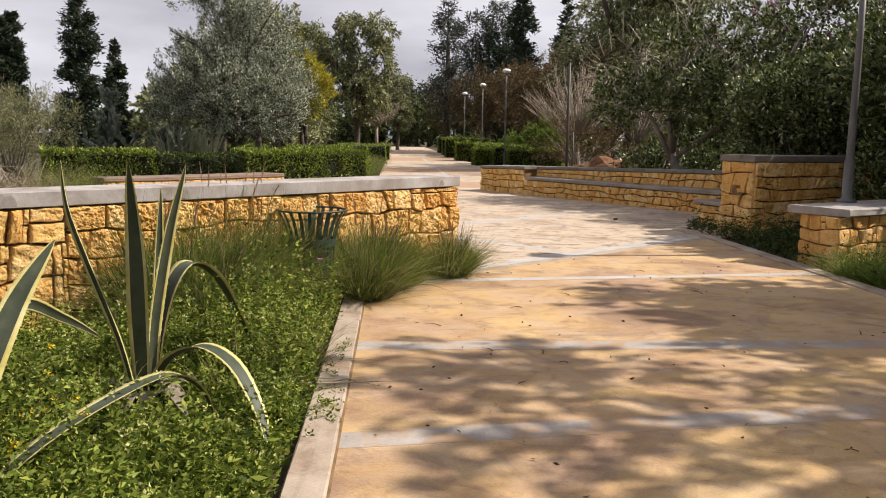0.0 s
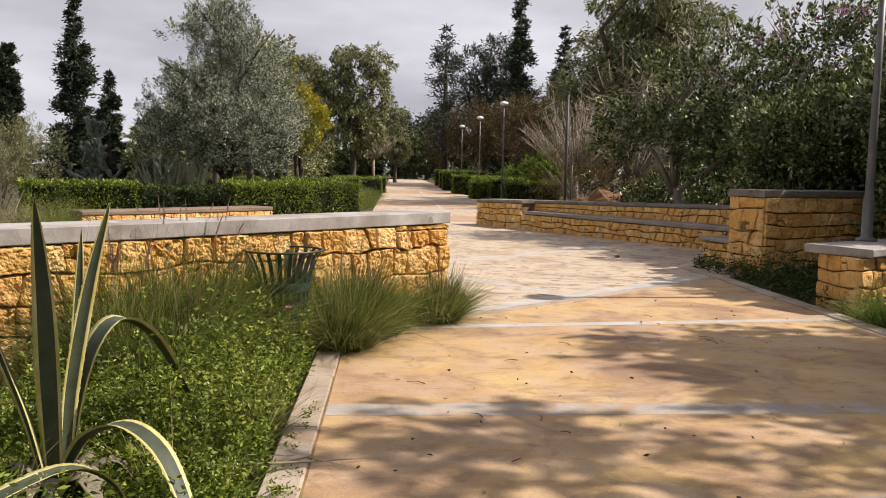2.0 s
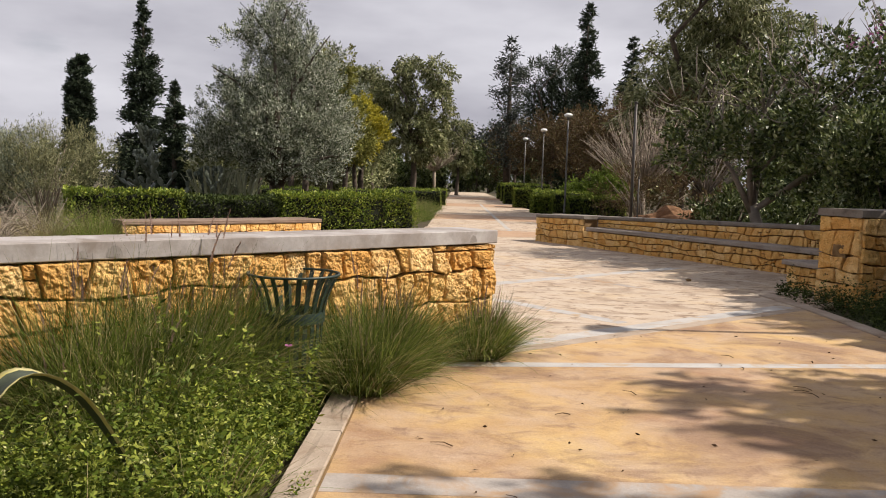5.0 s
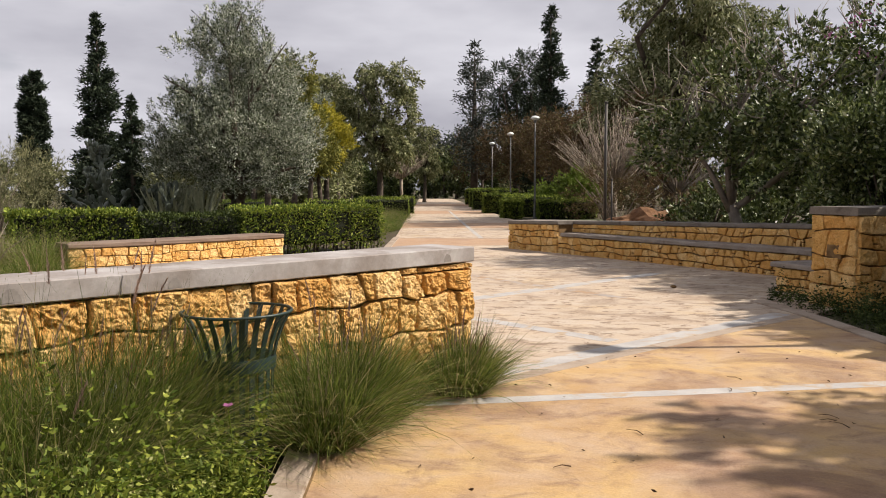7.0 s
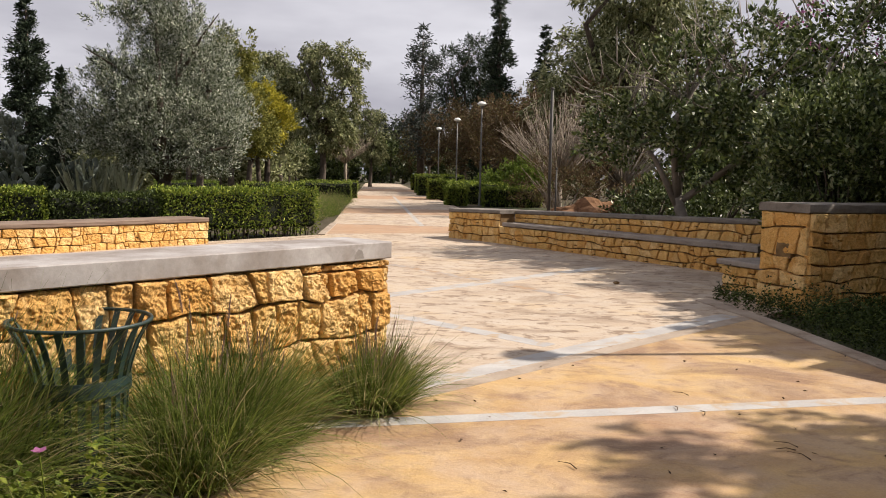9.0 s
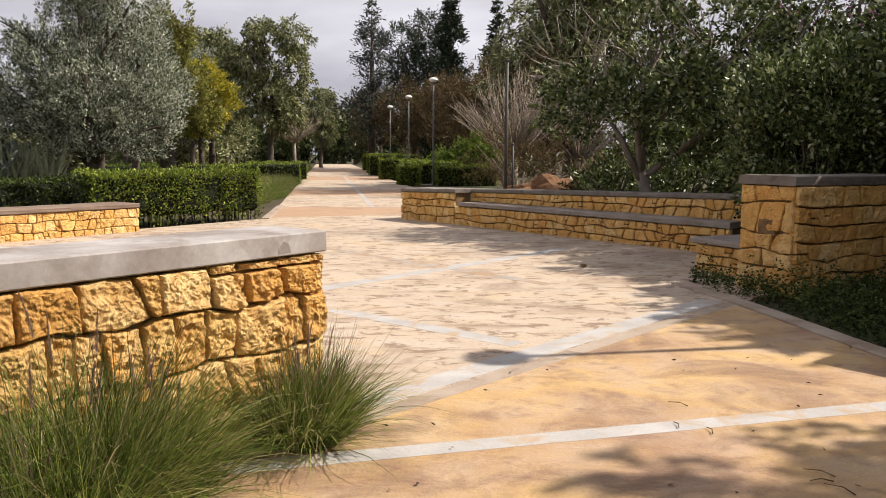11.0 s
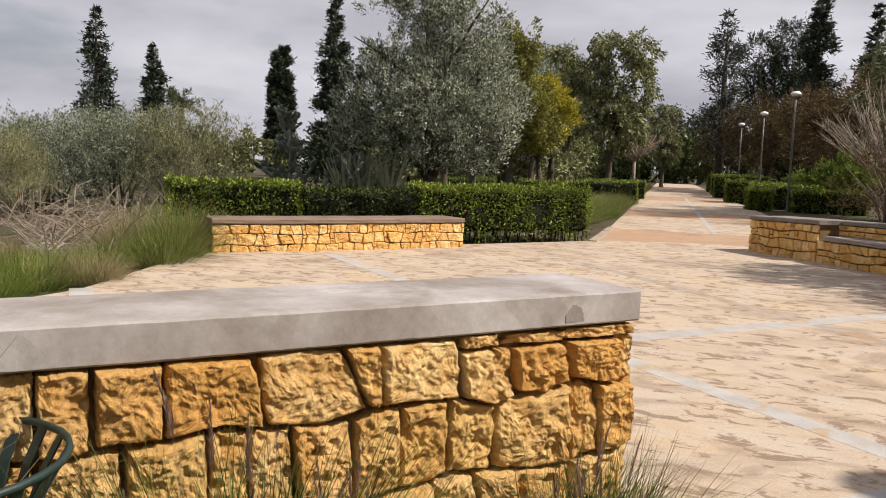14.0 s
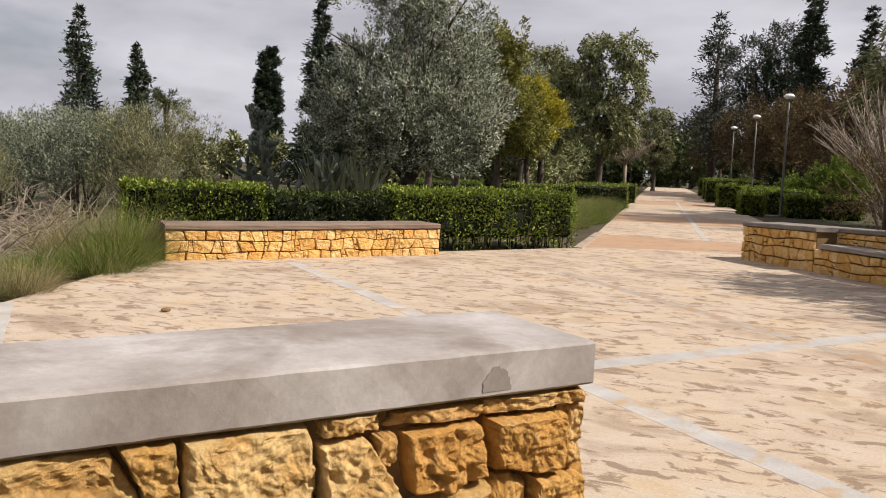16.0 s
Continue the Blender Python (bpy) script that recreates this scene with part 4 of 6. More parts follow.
plant = thing("agave", "variegated agave with broad toothed leaves among yellow flowers", "agave", "agaves")
N = (-1.62, 3.42, 0.05)
agave_leaf([N, (-1.62, 3.55, 0.45), (-1.56, 3.75, 0.82), (-1.46, 3.93, 1.09)], 0.14, "", plant, 0.35, twist=-1.0)
agave_leaf([(-1.58, 3.38, 0.05), (-1.40, 3.55, 0.26), (-1.22, 3.85, 0.38), (-1.06, 4.16, 0.42), (-0.97, 4.34, 0.30), (-0.92, 4.42, 0.10)], 0.115, "low agave leaf with a bent tip", plant, 0.2, twist=None)
agave_leaf([(-1.66, 3.5, 0.05), (-1.76, 3.85, 0.5), (-1.78, 4.15, 0.74), (-1.70, 4.42, 0.62), (-1.60, 4.6, 0.48)], 0.08, "", plant, 0.2, twist=-1.0)
agave_leaf([(-1.7, 3.4, 0.05), (-1.95, 3.5, 0.5), (-2.1, 3.6, 0.9)], 0.14, "", plant, 0.3, twist=-1.0)


# ---- grasses and weeds ----
def grass_clump(at, radius, height, count, seed, plumes=0, label="", spread=0.55, plume_mat=None, blade=None, lean=(0, 0), width=0.006, droop=0.2, wild=0.58, segs=3):
    rs = np.random.RandomState(seed)
    t = thing("grass_clump", label or "green fountain grass clump with pinkish seed plumes", "grass", "fountain grass clumps", at=(at[0], at[1], GROUND_Z - 0.03))
    count = int(count * 1.35)
    a = rs.uniform(0, 6.283, count)
    k = np.sqrt(rs.random(count))
    roots = np.stack([np.cos(a) * k * radius * 0.5, np.sin(a) * k * radius * 0.5, np.zeros(count)], 1)
    out = np.stack([np.cos(a) * k * spread + lean[0], np.sin(a) * k * spread + lean[1], np.ones(count)], 1) + rs.normal(0, wild, (count, 3)) * np.array([1, 1, 0.4])
    v, f = blades(roots, out, height * 1.3, width, droop, rs, segs)
    part("tuft", mesh_of("tuft", v, f, blade or GRASS), t)
    if plumes:
        n = count // 12
        way = out[:n] + rs.normal(0, 0.35, (n, 3)) * np.array([1, 1, 0.3])
        v, f = blades(roots[:n], way, height * 1.05, 0.006, 0.3, rs, segs)
        part("dry_tuft", mesh_of("dry_tuft", v, f, STRAW), t, "straw-coloured dry tuft")
    for i in range(plumes):
        g, k = rs.uniform(0, 6.283), rs.uniform(0.1, 0.8)
        root = np.array([[math.cos(g) * k * radius * 0.4, math.sin(g) * k * radius * 0.4, 0.0]])
        way = unit(np.array([[math.cos(g) * k * spread * 0.7 + lean[0], math.sin(g) * k * spread * 0.7 + lean[1], 1.0]]) + rs.normal(0, 0.08, (1, 3)))
        ln = height * rs.uniform(0.75, 1.12)
        v0, f0 = blades(root, way, ln, 0.005, 0.0, rs, 2)
        tip = v0[-1]
        m = 260
        u = rs.random((m, 1))
        bend = np.array([way[0, 0], way[0, 1], -0.2]) * 0.09
        pts = tip + way * (u * 0.2 - 0.06) + bend * u * u
        pc = leaf_cloud(pts, way * 1.3 + rs.normal(0, 0.36, (m, 3)) * (1.1 - u), 0.030, 0.0022, rs, 0.0)
        v, f = joined([(v0, f0), pc])
        part("plume", mesh_of("plume", v, f, plume_mat or PLUME), t)
    return t


FULL = dict(width=0.008, droop=0.30, wild=0.36, segs=5)
grass_clump((0.0, 9.68), 0.40, 0.58, 2300, 21, 26, "fountain grass tuft at the foot of the stone wall's end", 0.38, lean=(0.04, -0.05), **FULL)
grass_clump((-0.74, 8.64), 0.50, 0.80, 2500, 22, 9, "dense green fountain grass beside the litter bin", 0.32, lean=(0.0, -0.06), **FULL)
grass_clump((-0.52, 8.90), 0.34, 0.56, 1500, 23, 12, "", 0.35, lean=(0.0, -0.05), **FULL)
grass_clump((-0.76, 8.26), 0.42, 0.66, 2300, 24, 6, "", 0.36, lean=(0.03, -0.05), **FULL)
grass_clump((-1.95, 7.62), 0.7, 1.02, 3000, 25, 46, "tall fountain grass with purple plumes against the wall", 0.4, **FULL)
grass_clump((-2.25, 7.10), 0.7, 1.0, 2800, 26, 18, "", 0.45, **FULL)
grass_clump((-1.80, 7.30), 0.6, 0.84, 2400, 27, 10, "", 0.45, **FULL)
grass_clump((-1.66, 7.88), 0.5, 0.98, 2000, 28, 34, "fountain grass with purple plumes behind the litter bin", 0.35, **FULL)
grass_clump((-2.10, 6.75), 0.6, 0.55, 1900, 29, 6, "", 0.5, **FULL)
grass_clump((-1.66, 7.44), 0.5, 0.48, 1800, 45, 10, "", 0.5, **FULL)
grass_clump((-1.78, 6.82), 0.6, 0.70, 2200, 38, 3, "", 0.5, **FULL)
grass_clump((-1.80, 6.42), 0.5, 0.42, 1500, 30, 0, "", 0.55, **FULL)


def weed_patch(name, label, outline, count, height, seed, leaf=0.05, material=None, flower=None, flowers=0, dense=22):
    """Leafy stems over a plan area; height is a function of the place."""
    rs = np.random.RandomState(seed)
    xs, ys = [p[0] for p in outline], [p[1] for p in outline]
    roots = []
    while len(roots) < count:
        x, y = rs.uniform(min(xs), max(xs)), rs.uniform(min(ys), max(ys))
        inside = False
        for (x0, y0), (x1, y1) in zip(outline, outline[1:] + outline[:1]):
            if (y0 > y) != (y1 > y) and x < (x1 - x0) * (y - y0) / (y1 - y0) + x0:
                inside = not inside
        if inside:
            roots.append((x, y))
    roots = np.array(roots)
    h = np.array([height(x, y) for x, y in roots]) * np.where(rs.random(count) < 0.14, rs.uniform(1.2, 1.75, count), rs.uniform(0.45, 1.1, count))
    lean = rs.normal(0, 0.22, (count, 2))
    u = rs.random((count, dense)) ** 0.7
    pts = np.zeros((count, dense, 3))
    pts[:, :, 0] = roots[:, 0:1] + lean[:, 0:1] * h[:, None] * u + rs.normal(0, 0.018, (count, dense))
    pts[:, :, 1] = roots[:, 1:2] + lean[:, 1:2] * h[:, None] * u + rs.normal(0, 0.018, (count, dense))
    pts[:, :, 2] = GROUND_Z - 0.02 + h[:, None] * u
    ways = rs.normal(0, 1, (count * dense, 3)) * np.array([1, 1, 0.4]) + np.array([0, 0, 0.35])
    t = thing(name, label, "weeds", kind="stuff")
    v, f = leaf_cloud(pts.reshape(-1, 3), ways, leaf, leaf * 0.42, rs)
    part("leaves", mesh_of("leaves", v, f, material or WEED), t, kind="stuff")
    stem = np.stack([lean[:, 0], lean[:, 1], np.ones(count)], 1)
    v, f = blades(np.column_stack([roots, np.full(count, GROUND_Z - 0.05)]), stem, 1.0, 0.005, 0.0, rs, 2)
    v = v.reshape(count, -1, 3)
    base = v[:, :1].copy()
    v = base + (v - base) * (h[:, None, None] * 1.05)
    part("stems", mesh_of("stems", v.reshape(-1, 3), f, material or WEED), t, kind="stuff")
    if flowers:
        pick = rs.choice(count, flowers, replace=False)
        tops = np.column_stack([roots[pick] + lean[pick] * h[pick][:, None], GROUND_Z + h[pick] * 1.03])
        pts = (tops[:, None] + rs.normal(0, 0.009, (flowers, 7, 3))).reshape(-1, 3)
        v, f = leaf_cloud(pts, rs.normal(0, 1, (len(pts), 3)) + np.array([0, 0, 0.6]), 0.017, 0.012, rs)
        part("flower_heads", mesh_of("flower_heads", v, f, flower or BUDS), t, kind="stuff")
    return t


def bed_height(x, y):
    edge = min(1.0, max(0.5, (path_left(y) - 0.18 - x) / 0.3))
    lump = 0.5 + 0.5 * noise.noise((x * 2.3, y * 2.3, 3.0))
    tall = 0.60 if 5.2 < y < 6.7 and x > -1.35 else 0.2 if x < -2.0 else 0.3
    near = min(math.hypot(x + 1.5, y - 4.88), math.hypot(x + 1.15, y - 4.62))
    return (0.09 + tall * (0.15 + 1.25 * lump)) * edge * min(1.0, 0.12 + 1.6 * near)


bed = [(path_left(2.5) - 0.26, 2.5), (path_left(7.1) - 0.24, 7.1), (-1.1, 6.95), (-1.45, 6.6), (-1.8, 6.2), (-2.9, 6.1), (-3.6, 5.3), (-3.0, 2.5)]
weed_patch("weed_bed", "rank green weeds with small pale flower heads in the bed", bed, 5400, bed_height, 31, 0.038, WEED, BUDS, 1300, 28)
weed_patch("broadleaf_weeds", "broad-leaved weeds among the finer growth of the bed", bed, 240, lambda x, y: 0.22, 36, 0.085, WEED, None, 0, 12)
rs = np.random.RandomState(37)
for k in range(22):
    y = rs.uniform(3.0, 7.3)
    x = path_left(y) - 0.35 - rs.random() * 1.7
    grass_clump((x, y), 0.22, rs.uniform(0.3, 0.5), 110, 900 + k, 0, "thin pale grass tuft among the weeds", 0.6, blade=HEDGE_PALE if k % 3 == 1 else STRAW if k % 6 == 0 else GRASS)
weed_patch("wild_flowers", "yellow wild flowers among the weeds", [(-1.9, 3.2), (-1.3, 3.2), (-1.25, 4.3), (-1.9, 4.3)], 120, lambda x, y: 0.32, 32, 0.04, WEED, FLOWER, 50, 14)
weed_patch("weed_fringe", "low weeds creeping over the kerb", [(path_left(4.4) - 0.2, 4.4), (path_left(4.4) - 0.02, 4.5), (path_left(6.5) - 0.06, 6.5), (path_left(6.5) - 0.25, 6.5)], 40, lambda x, y: 0.1, 33, 0.03, WEED)
weed_patch("mallow", "leafy mallow beside the litter bin", [(-1.42, 6.95), (-0.86, 6.9), (-0.82, 7.5), (-1.35, 7.55)], 130, lambda x, y: 0.33, 34, 0.046, WEED, None, 0, 34)
# The verge's shade is put into the colour of these leaves.
weed_patch("verge_weeds", "low weeds beside the pier wall, coloured dark for shade", [(path_right(9.5) + 0.24, 9.5), (4.42, 12.5), (4.28, 13.7), (4.0, 15.2), (4.35, 16.2), (4.75, 14.4), (7.8, 15.6), (7.5, 12.6), (4.6, 11.6), (4.65, 10.6), (6.2, 10.6), (6.2, 8.4), (4.95, 8.4)],
           1500, lambda x, y: 0.18 + 0.2 * (0.5 + 0.5 * noise.noise((x, y, 5))), 35, 0.045, SHADE_TINTED_LEAF, None, 0, 22)
for k, (x, y, h) in enumerate(((4.85, 10.2, 0.5), (5.15, 10.0, 0.45), (5.0, 9.6, 0.4), (5.35, 9.3, 0.45), (4.9, 11.0, 0.35))):
    grass_clump((x, y), 0.35, h, 700, 40 + k, 0, "pale green grass tuft beside the low pier", 0.8, blade=HEDGE_PALE)


dry = thing("dry_branch", "dry brown branch lying across the kerb", "branch")
for k, (p, m, q, r) in enumerate((((-0.95, 5.05, 0.10), (-0.55, 5.25, 0.06), (-0.12, 5.50, 0.015), 0.011), ((-0.62, 5.2, 0.06), (-0.4, 5.36, 0.06), (-0.2, 5.36, 0.02), 0.006), ((-0.85, 5.1, 0.09), (-0.7, 5.3, 0.08), (-0.5, 5.45, 0.03), 0.006))):
    v, f = tube([p, m, q], [r, r * 0.7, r * 0.3], 6)
    part("limb" if k == 0 else "twig", mesh_of("limb", v, f, AGAVE_DRY, True), dry)
flower = thing("pink_flower", "single pink mallow flower above the weeds", "flower", at=(-0.94, 7.14, 0.0))
v, f = tube([(0, 0, -0.06), (0.02, 0.01, 0.3), (0, 0, 0.53)], [0.004, 0.003, 0.003], 5)
part("stalk", mesh_of("stalk", v, f, WEED), flower)
for k in range(5):
    a = k * 1.2566
    o, s = Vector((math.cos(a), math.sin(a), 0.5)), Vector((-math.sin(a), math.cos(a), 0))
    top = Vector((0, 0, 0.53))
    v = [top, top + o * 0.018 + s * 0.014, top + o * 0.032, top + o * 0.018 - s * 0.014]
    part("petal", mesh_of("petal", v, [(0, 1, 2, 3)], PINK), flower)
bm = bmesh.new()
bmesh.ops.create_icosphere(bm, subdivisions=3, radius=0.06)
for q in bm.verts:
    q.co *= 1 + 0.9 * noise.noise(q.co * 32.0)
    q.co.z *= 1.5
me = bpy.data.meshes.new("plastic_scrap")
bm.to_mesh(me)
bm.free()
me.materials.append(PLASTIC)
scrap = tagged(new("plastic_scrap", me), "crumpled white plastic bag caught in the grass", "litter")
scrap.location = (-1.74, 7.55, 0.45)
for x, y in ((2.97, 16.58), (-5.09, 14.5)):
    bm = bmesh.new()
    bmesh.ops.create_icosphere(bm, subdivisions=2, radius=0.045)
    for q in bm.verts:
        q.co *= 1 + 0.4 * noise.noise(q.co * 30 + Vector((x, y, 0)))
        q.co.z *= 0.6
    me = bpy.data.meshes.new("dark_clod")
    bm.to_mesh(me)
    bm.free()
    me.materials.append(MORTAR)
    tagged(new("dark_clod", me), "small dark clod lying on the paved square", "clod", "clods on the square").location = (x, y, 0.02)


# ---- hedges ----
def hedge(label, line, depth, z0, z1, count, seed, material=None, leaf=0.08, stems=0, lump=0.07, group="clipped hedges"):
    """A clipped hedge: leaves over a lumpy body, near-black to paint the shade inside."""
    rs, rng = np.random.RandomState(seed), random.Random(seed)
    t = thing("hedge", label, "hedge", group)
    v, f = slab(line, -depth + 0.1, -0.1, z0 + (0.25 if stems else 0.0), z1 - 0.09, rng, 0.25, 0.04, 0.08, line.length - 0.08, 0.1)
    part("inside", mesh_of("inside", v, f, HEDGE_SHADE_CORE), t)
    L, H = line.length, z1 - z0
    area = np.array([L * H, L * H, L * depth, depth * H, depth * H])
    which = rs.choice(5, count, p=area / area.sum())
    s, o, z = rs.random(count) * L, -rs.random(count) * depth, z0 + rs.random(count) ** (0.65 if stems else 1.0) * H
    o = np.where(which == 0, 0, np.where(which == 1, -depth, o))
    z = np.where(which == 2, z1, z)
    s = np.where(which == 3, 0, np.where(which == 4, L, s))
    inward = rs.random(count) * 0.14
    pts, ways = np.zeros((count, 3)), np.zeros((count, 3))
    for i in range(count):
        bulge = lump * noise.noise((s[i] * 1.6, o[i] * 1.6, z[i] * 1.6 + seed)) - inward[i]
        so, zo = s[i], z[i]
        oo = o[i] + (bulge if which[i] == 0 else -bulge if which[i] == 1 else 0)
        zo += bulge if which[i] == 2 else 0
        so += bulge if which[i] == 4 else -bulge if which[i] == 3 else 0
        q = line.at(so, oo)
        pts[i] = (q.x, q.y, zo)
        q2 = line.at(so, oo + (1 if which[i] == 0 else -1 if which[i] == 1 else 0))
        ways[i] = (q2.x - q.x, q2.y - q.y, 0.9 if which[i] == 2 else 0.5)
    ways += rs.normal(0, 0.6, (count, 3))
    v, f = leaf_cloud(pts, ways, leaf, leaf * 0.5, rs)
    part("foliage", mesh_of("foliage", v, f, material or HEDGE), t)
    if stems:
        for k in range(stems):
            a = line.at(rng.uniform(0.1, L - 0.1), -rng.uniform(0.08, depth - 0.1))
            e = Vector((rng.uniform(-0.15, 0.15), rng.uniform(-0.15, 0.15)))
            v, f = (tube([(a.x, a.y, z0 - 0.1), (a.x + e.x * 0.4, a.y + e.y * 0.4, z0 + 0.3), (a.x + e.x, a.y + e.y, z0 + 0.7)], [0.016, 0.012, 0.008], 5))
            part("stem", mesh_of("stem", v, f, BARK), t)
    return t


hedge("clipped green hedge behind the seat wall", Line([(-9.65, 18.75), (-7.7, 20.3)]), 1.0, -0.05, 1.15, 10000, 51, lump=0.13)
# The olive's shade on this stretch is in its leaf colour.
hedge("hedge growing below the olive tree, its leaves coloured dark for shade", Line([(-7.7, 20.35), (-6.0, 22.0)]), 0.9, -0.05, 1.02, 7000, 52, SHADE_TINTED_LEAF, lump=0.14)
hedge("leggy clipped hedge with bare stems showing below", Line([(-6.0, 22.0), (-4.6, 23.35), (-3.1, 24.95)]), 1.0, -0.05, 1.15, 12000, 53, None, 0.08, 90, 0.15)
for k, (x0, x1, y, d, h) in enumerate(((-0.35, 0.75, 46.6, 1.3, 0.95), (1.55, 4.7, 47.2, 1.4, 0.95), (-0.4, 3.0, 49.6, 1.4, 1.15), (-1.75, 0.0, 55.6, 1.8, 1.25), (0.2, 3.2, 57.0, 1.5, 1.2), (-2.9, 0.5, 64.0, 2.0, 1.5), (-3.6, 0.0, 72.0, 2.0, 1.5), (-4.6, -1.0, 82.0, 2.0, 1.5))):
    hedge("low rounded box hedge beside the avenue", Line([(x0, y), (x1, y + 0.1)]), d, -0.05, h, 4200, 60 + k, None, 0.13, 0, 0.12, "avenue box hedges")
for k, (x, y, l) in enumerate(((-12.8, 39.0, 2.6), (-9.6, 41.2, 2.8), (-8.4, 47.0, 3.0), (-9.5, 54.0, 3.5))):
    hedge("low green hedge under the far olive trees", Line([(x, y), (x + l, y + 0.6)]), 1.0, -0.05, 1.05, 2600, 80 + k, HEDGE_PALE if k == 0 else HEDGE, 0.09, 0, 0.1, "low hedges in the grove")

rs = np.random.RandomState(70)
for k in range(16):
    y = 29.8 + k * 1.15
    x = path_left(y) - 0.9 - 0.9 * rs.random()
    grass_clump((x, y), 1.3, 0.66, 1000, 700 + k, 0, "soft grey-green grass along the avenue", 0.8, blade=STRAW if k % 3 == 0 else HEDGE_PALE if k % 3 == 1 else GRASS)
    grass_clump((x - 1.3, y), 1.3, 0.6, 700, 730 + k, 0, "soft grey-green grass along the avenue", 0.8, blade=GRASS)
for k in range(10):
    y = 50 + k * 5
    grass_clump((path_left(y) - 1.5, y), 2.0, 0.7, 700, 760 + k, 0, "soft grey-green grass along the avenue", 0.8)


# ---- trees ----
olive_lobes = [((0, 0, 3.1), (1.9, 1.9, 1.3)), ((-1.2, -0.3, 3.2), (1.2, 1.3, 1.2)), ((1.1, 0.2, 3.0), (1.2, 1.3, 1.1)), ((-0.5, -0.2, 4.6), (1.4, 1.4, 1.4)), ((0.7, 0.1, 4.6), (1.2, 1.2, 1.3)),
               ((-0.2, 0, 5.7), (1.0, 1.0, 1.0)), ((0.2, 0.1, 6.4), (0.55, 0.55, 0.6)), ((-1.5, -0.6, 2.3), (1.0, 1.0, 0.8)), ((1.4, -0.3, 2.2), (0.9, 0.9, 0.7)), ((0, -0.8, 2.3), (1.3, 0.9, 0.8))]
tree("olive_tree", "large silver-grey olive tree behind the hedge", (-7.5, 26.1, -0.06), 1.5, 0.24, olive_lobes, 3000, 46, 0.22, 0.095, 0.026, OLIVE, 101, shell=0.5, upward=0.45, gaps=0.16)
small = [((0, 0, 3.0), (1.3, 1.3, 1.2)), ((-0.8, 0, 3.6), (0.9, 0.9, 0.9)), ((0.8, 0.2, 3.5), (0.9, 0.9, 0.9)), ((0, 0, 4.7), (1.0, 1.0, 1.0)), ((0.4, 0.2, 5.4), (0.6, 0.6, 0.6))]
o2 = tree("olive_tree", "smaller silvery olive tree in the grove", (-8.5, 32.2, -0.06), 1.8, 0.15, small, 1000, 30, 0.24, 0.13, 0.036, OLIVE, 102, shell=0.4, upward=0.3, group="grove olives")
for x, y, s, a in ((-11.6, 37.5, 1.1, 40), (-11.5, 50, 1.2, 10), (-12.6, 43.0, 1.1, 300)):
    copy_thing(o2, pose(x, y, -0.06, 0, 0, a) @ Matrix.Diagonal((s, s, s, 1)))
yl = [((0, 0, 3.6), (1.2, 1.2, 1.2)), ((-0.9, 0, 4.6), (1.0, 1.0, 1.0)), ((0.7, 0, 4.2), (1.1, 1.1, 1.1)), ((-0.4, 0, 6.0), (1.3, 1.3, 1.2)), ((0.4, 0, 7.0), (1.0, 1.0, 1.0)), ((1.3, 0.3, 3.4), (0.8, 0.8, 0.9))]
tree("slender_tree", "slender tree with olive-green and yellowing leaves", (-10.3, 41.8, -0.06), 2.6, 0.16, yl, 1700, 40, 0.3, 0.13, 0.065, OLIVE_GREEN, 103, shell=0.35, gaps=0.25)
tree("yellow_tree", "bright yellowing tree in the grove", (-9.7, 44.5, -0.06), 2.2, 0.14, [((0, 0, 3.6), (1.1, 1.1, 1.1)), ((0.2, 0, 4.8), (1.0, 1.0, 0.9)), ((0.9, 0, 4.0), (0.8, 0.8, 0.8))], 800, 34, 0.3, 0.14, 0.07, YELLOW, 104, shell=0.35, gaps=0.2)
eu = [((0, 0, 5.0), (1.8, 1.8, 1.6)), ((-1.3, 0, 7.0), (1.3, 1.3, 1.3)), ((1.2, 0, 6.6), (1.4, 1.4, 1.4)), ((-0.3, 0.3, 8.6), (1.3, 1.3, 1.1)), ((1.5, 0, 8.6), (1.0, 1.0, 1.0)), ((0.6, 0, 4.2), (1.6, 1.6, 1.2)), ((-1.6, 0, 8.9), (0.8, 0.8, 0.8))]
e1 = tree("eucalyptus", "tall loose grey-green eucalyptus beyond the grove", (-8.6, 56.4, -0.06), 4.0, 0.22, eu, 1300, 28, 0.42, 0.26, 0.085, EUCA, 105, BARK, 0.3, 0.5, gaps=0.25, group="eucalyptus trees")
for x, y, s, a in ((-10.2, 96.5, 0.9, 60), (-12.5, 58, 0.95, 120), (-15.5, 75, 1.1, 200)):
    copy_thing(e1, pose(x, y, -0.06, 0, 0, a) @ Matrix.Diagonal((s, s, s, 1)))
rb = random.Random(5)
big = random_lobes(rb, 16, 4.2, 4.5, 11.0, 1.3, 2.2)
tree("eucalyptus", "broad eucalyptus with thin hanging foliage", (7.8, 44.0, -0.06), 4.5, 0.35, big, 2200, 22, 0.5, 0.3, 0.085, EUCA, 106, BARK, 0.3, 0.5)


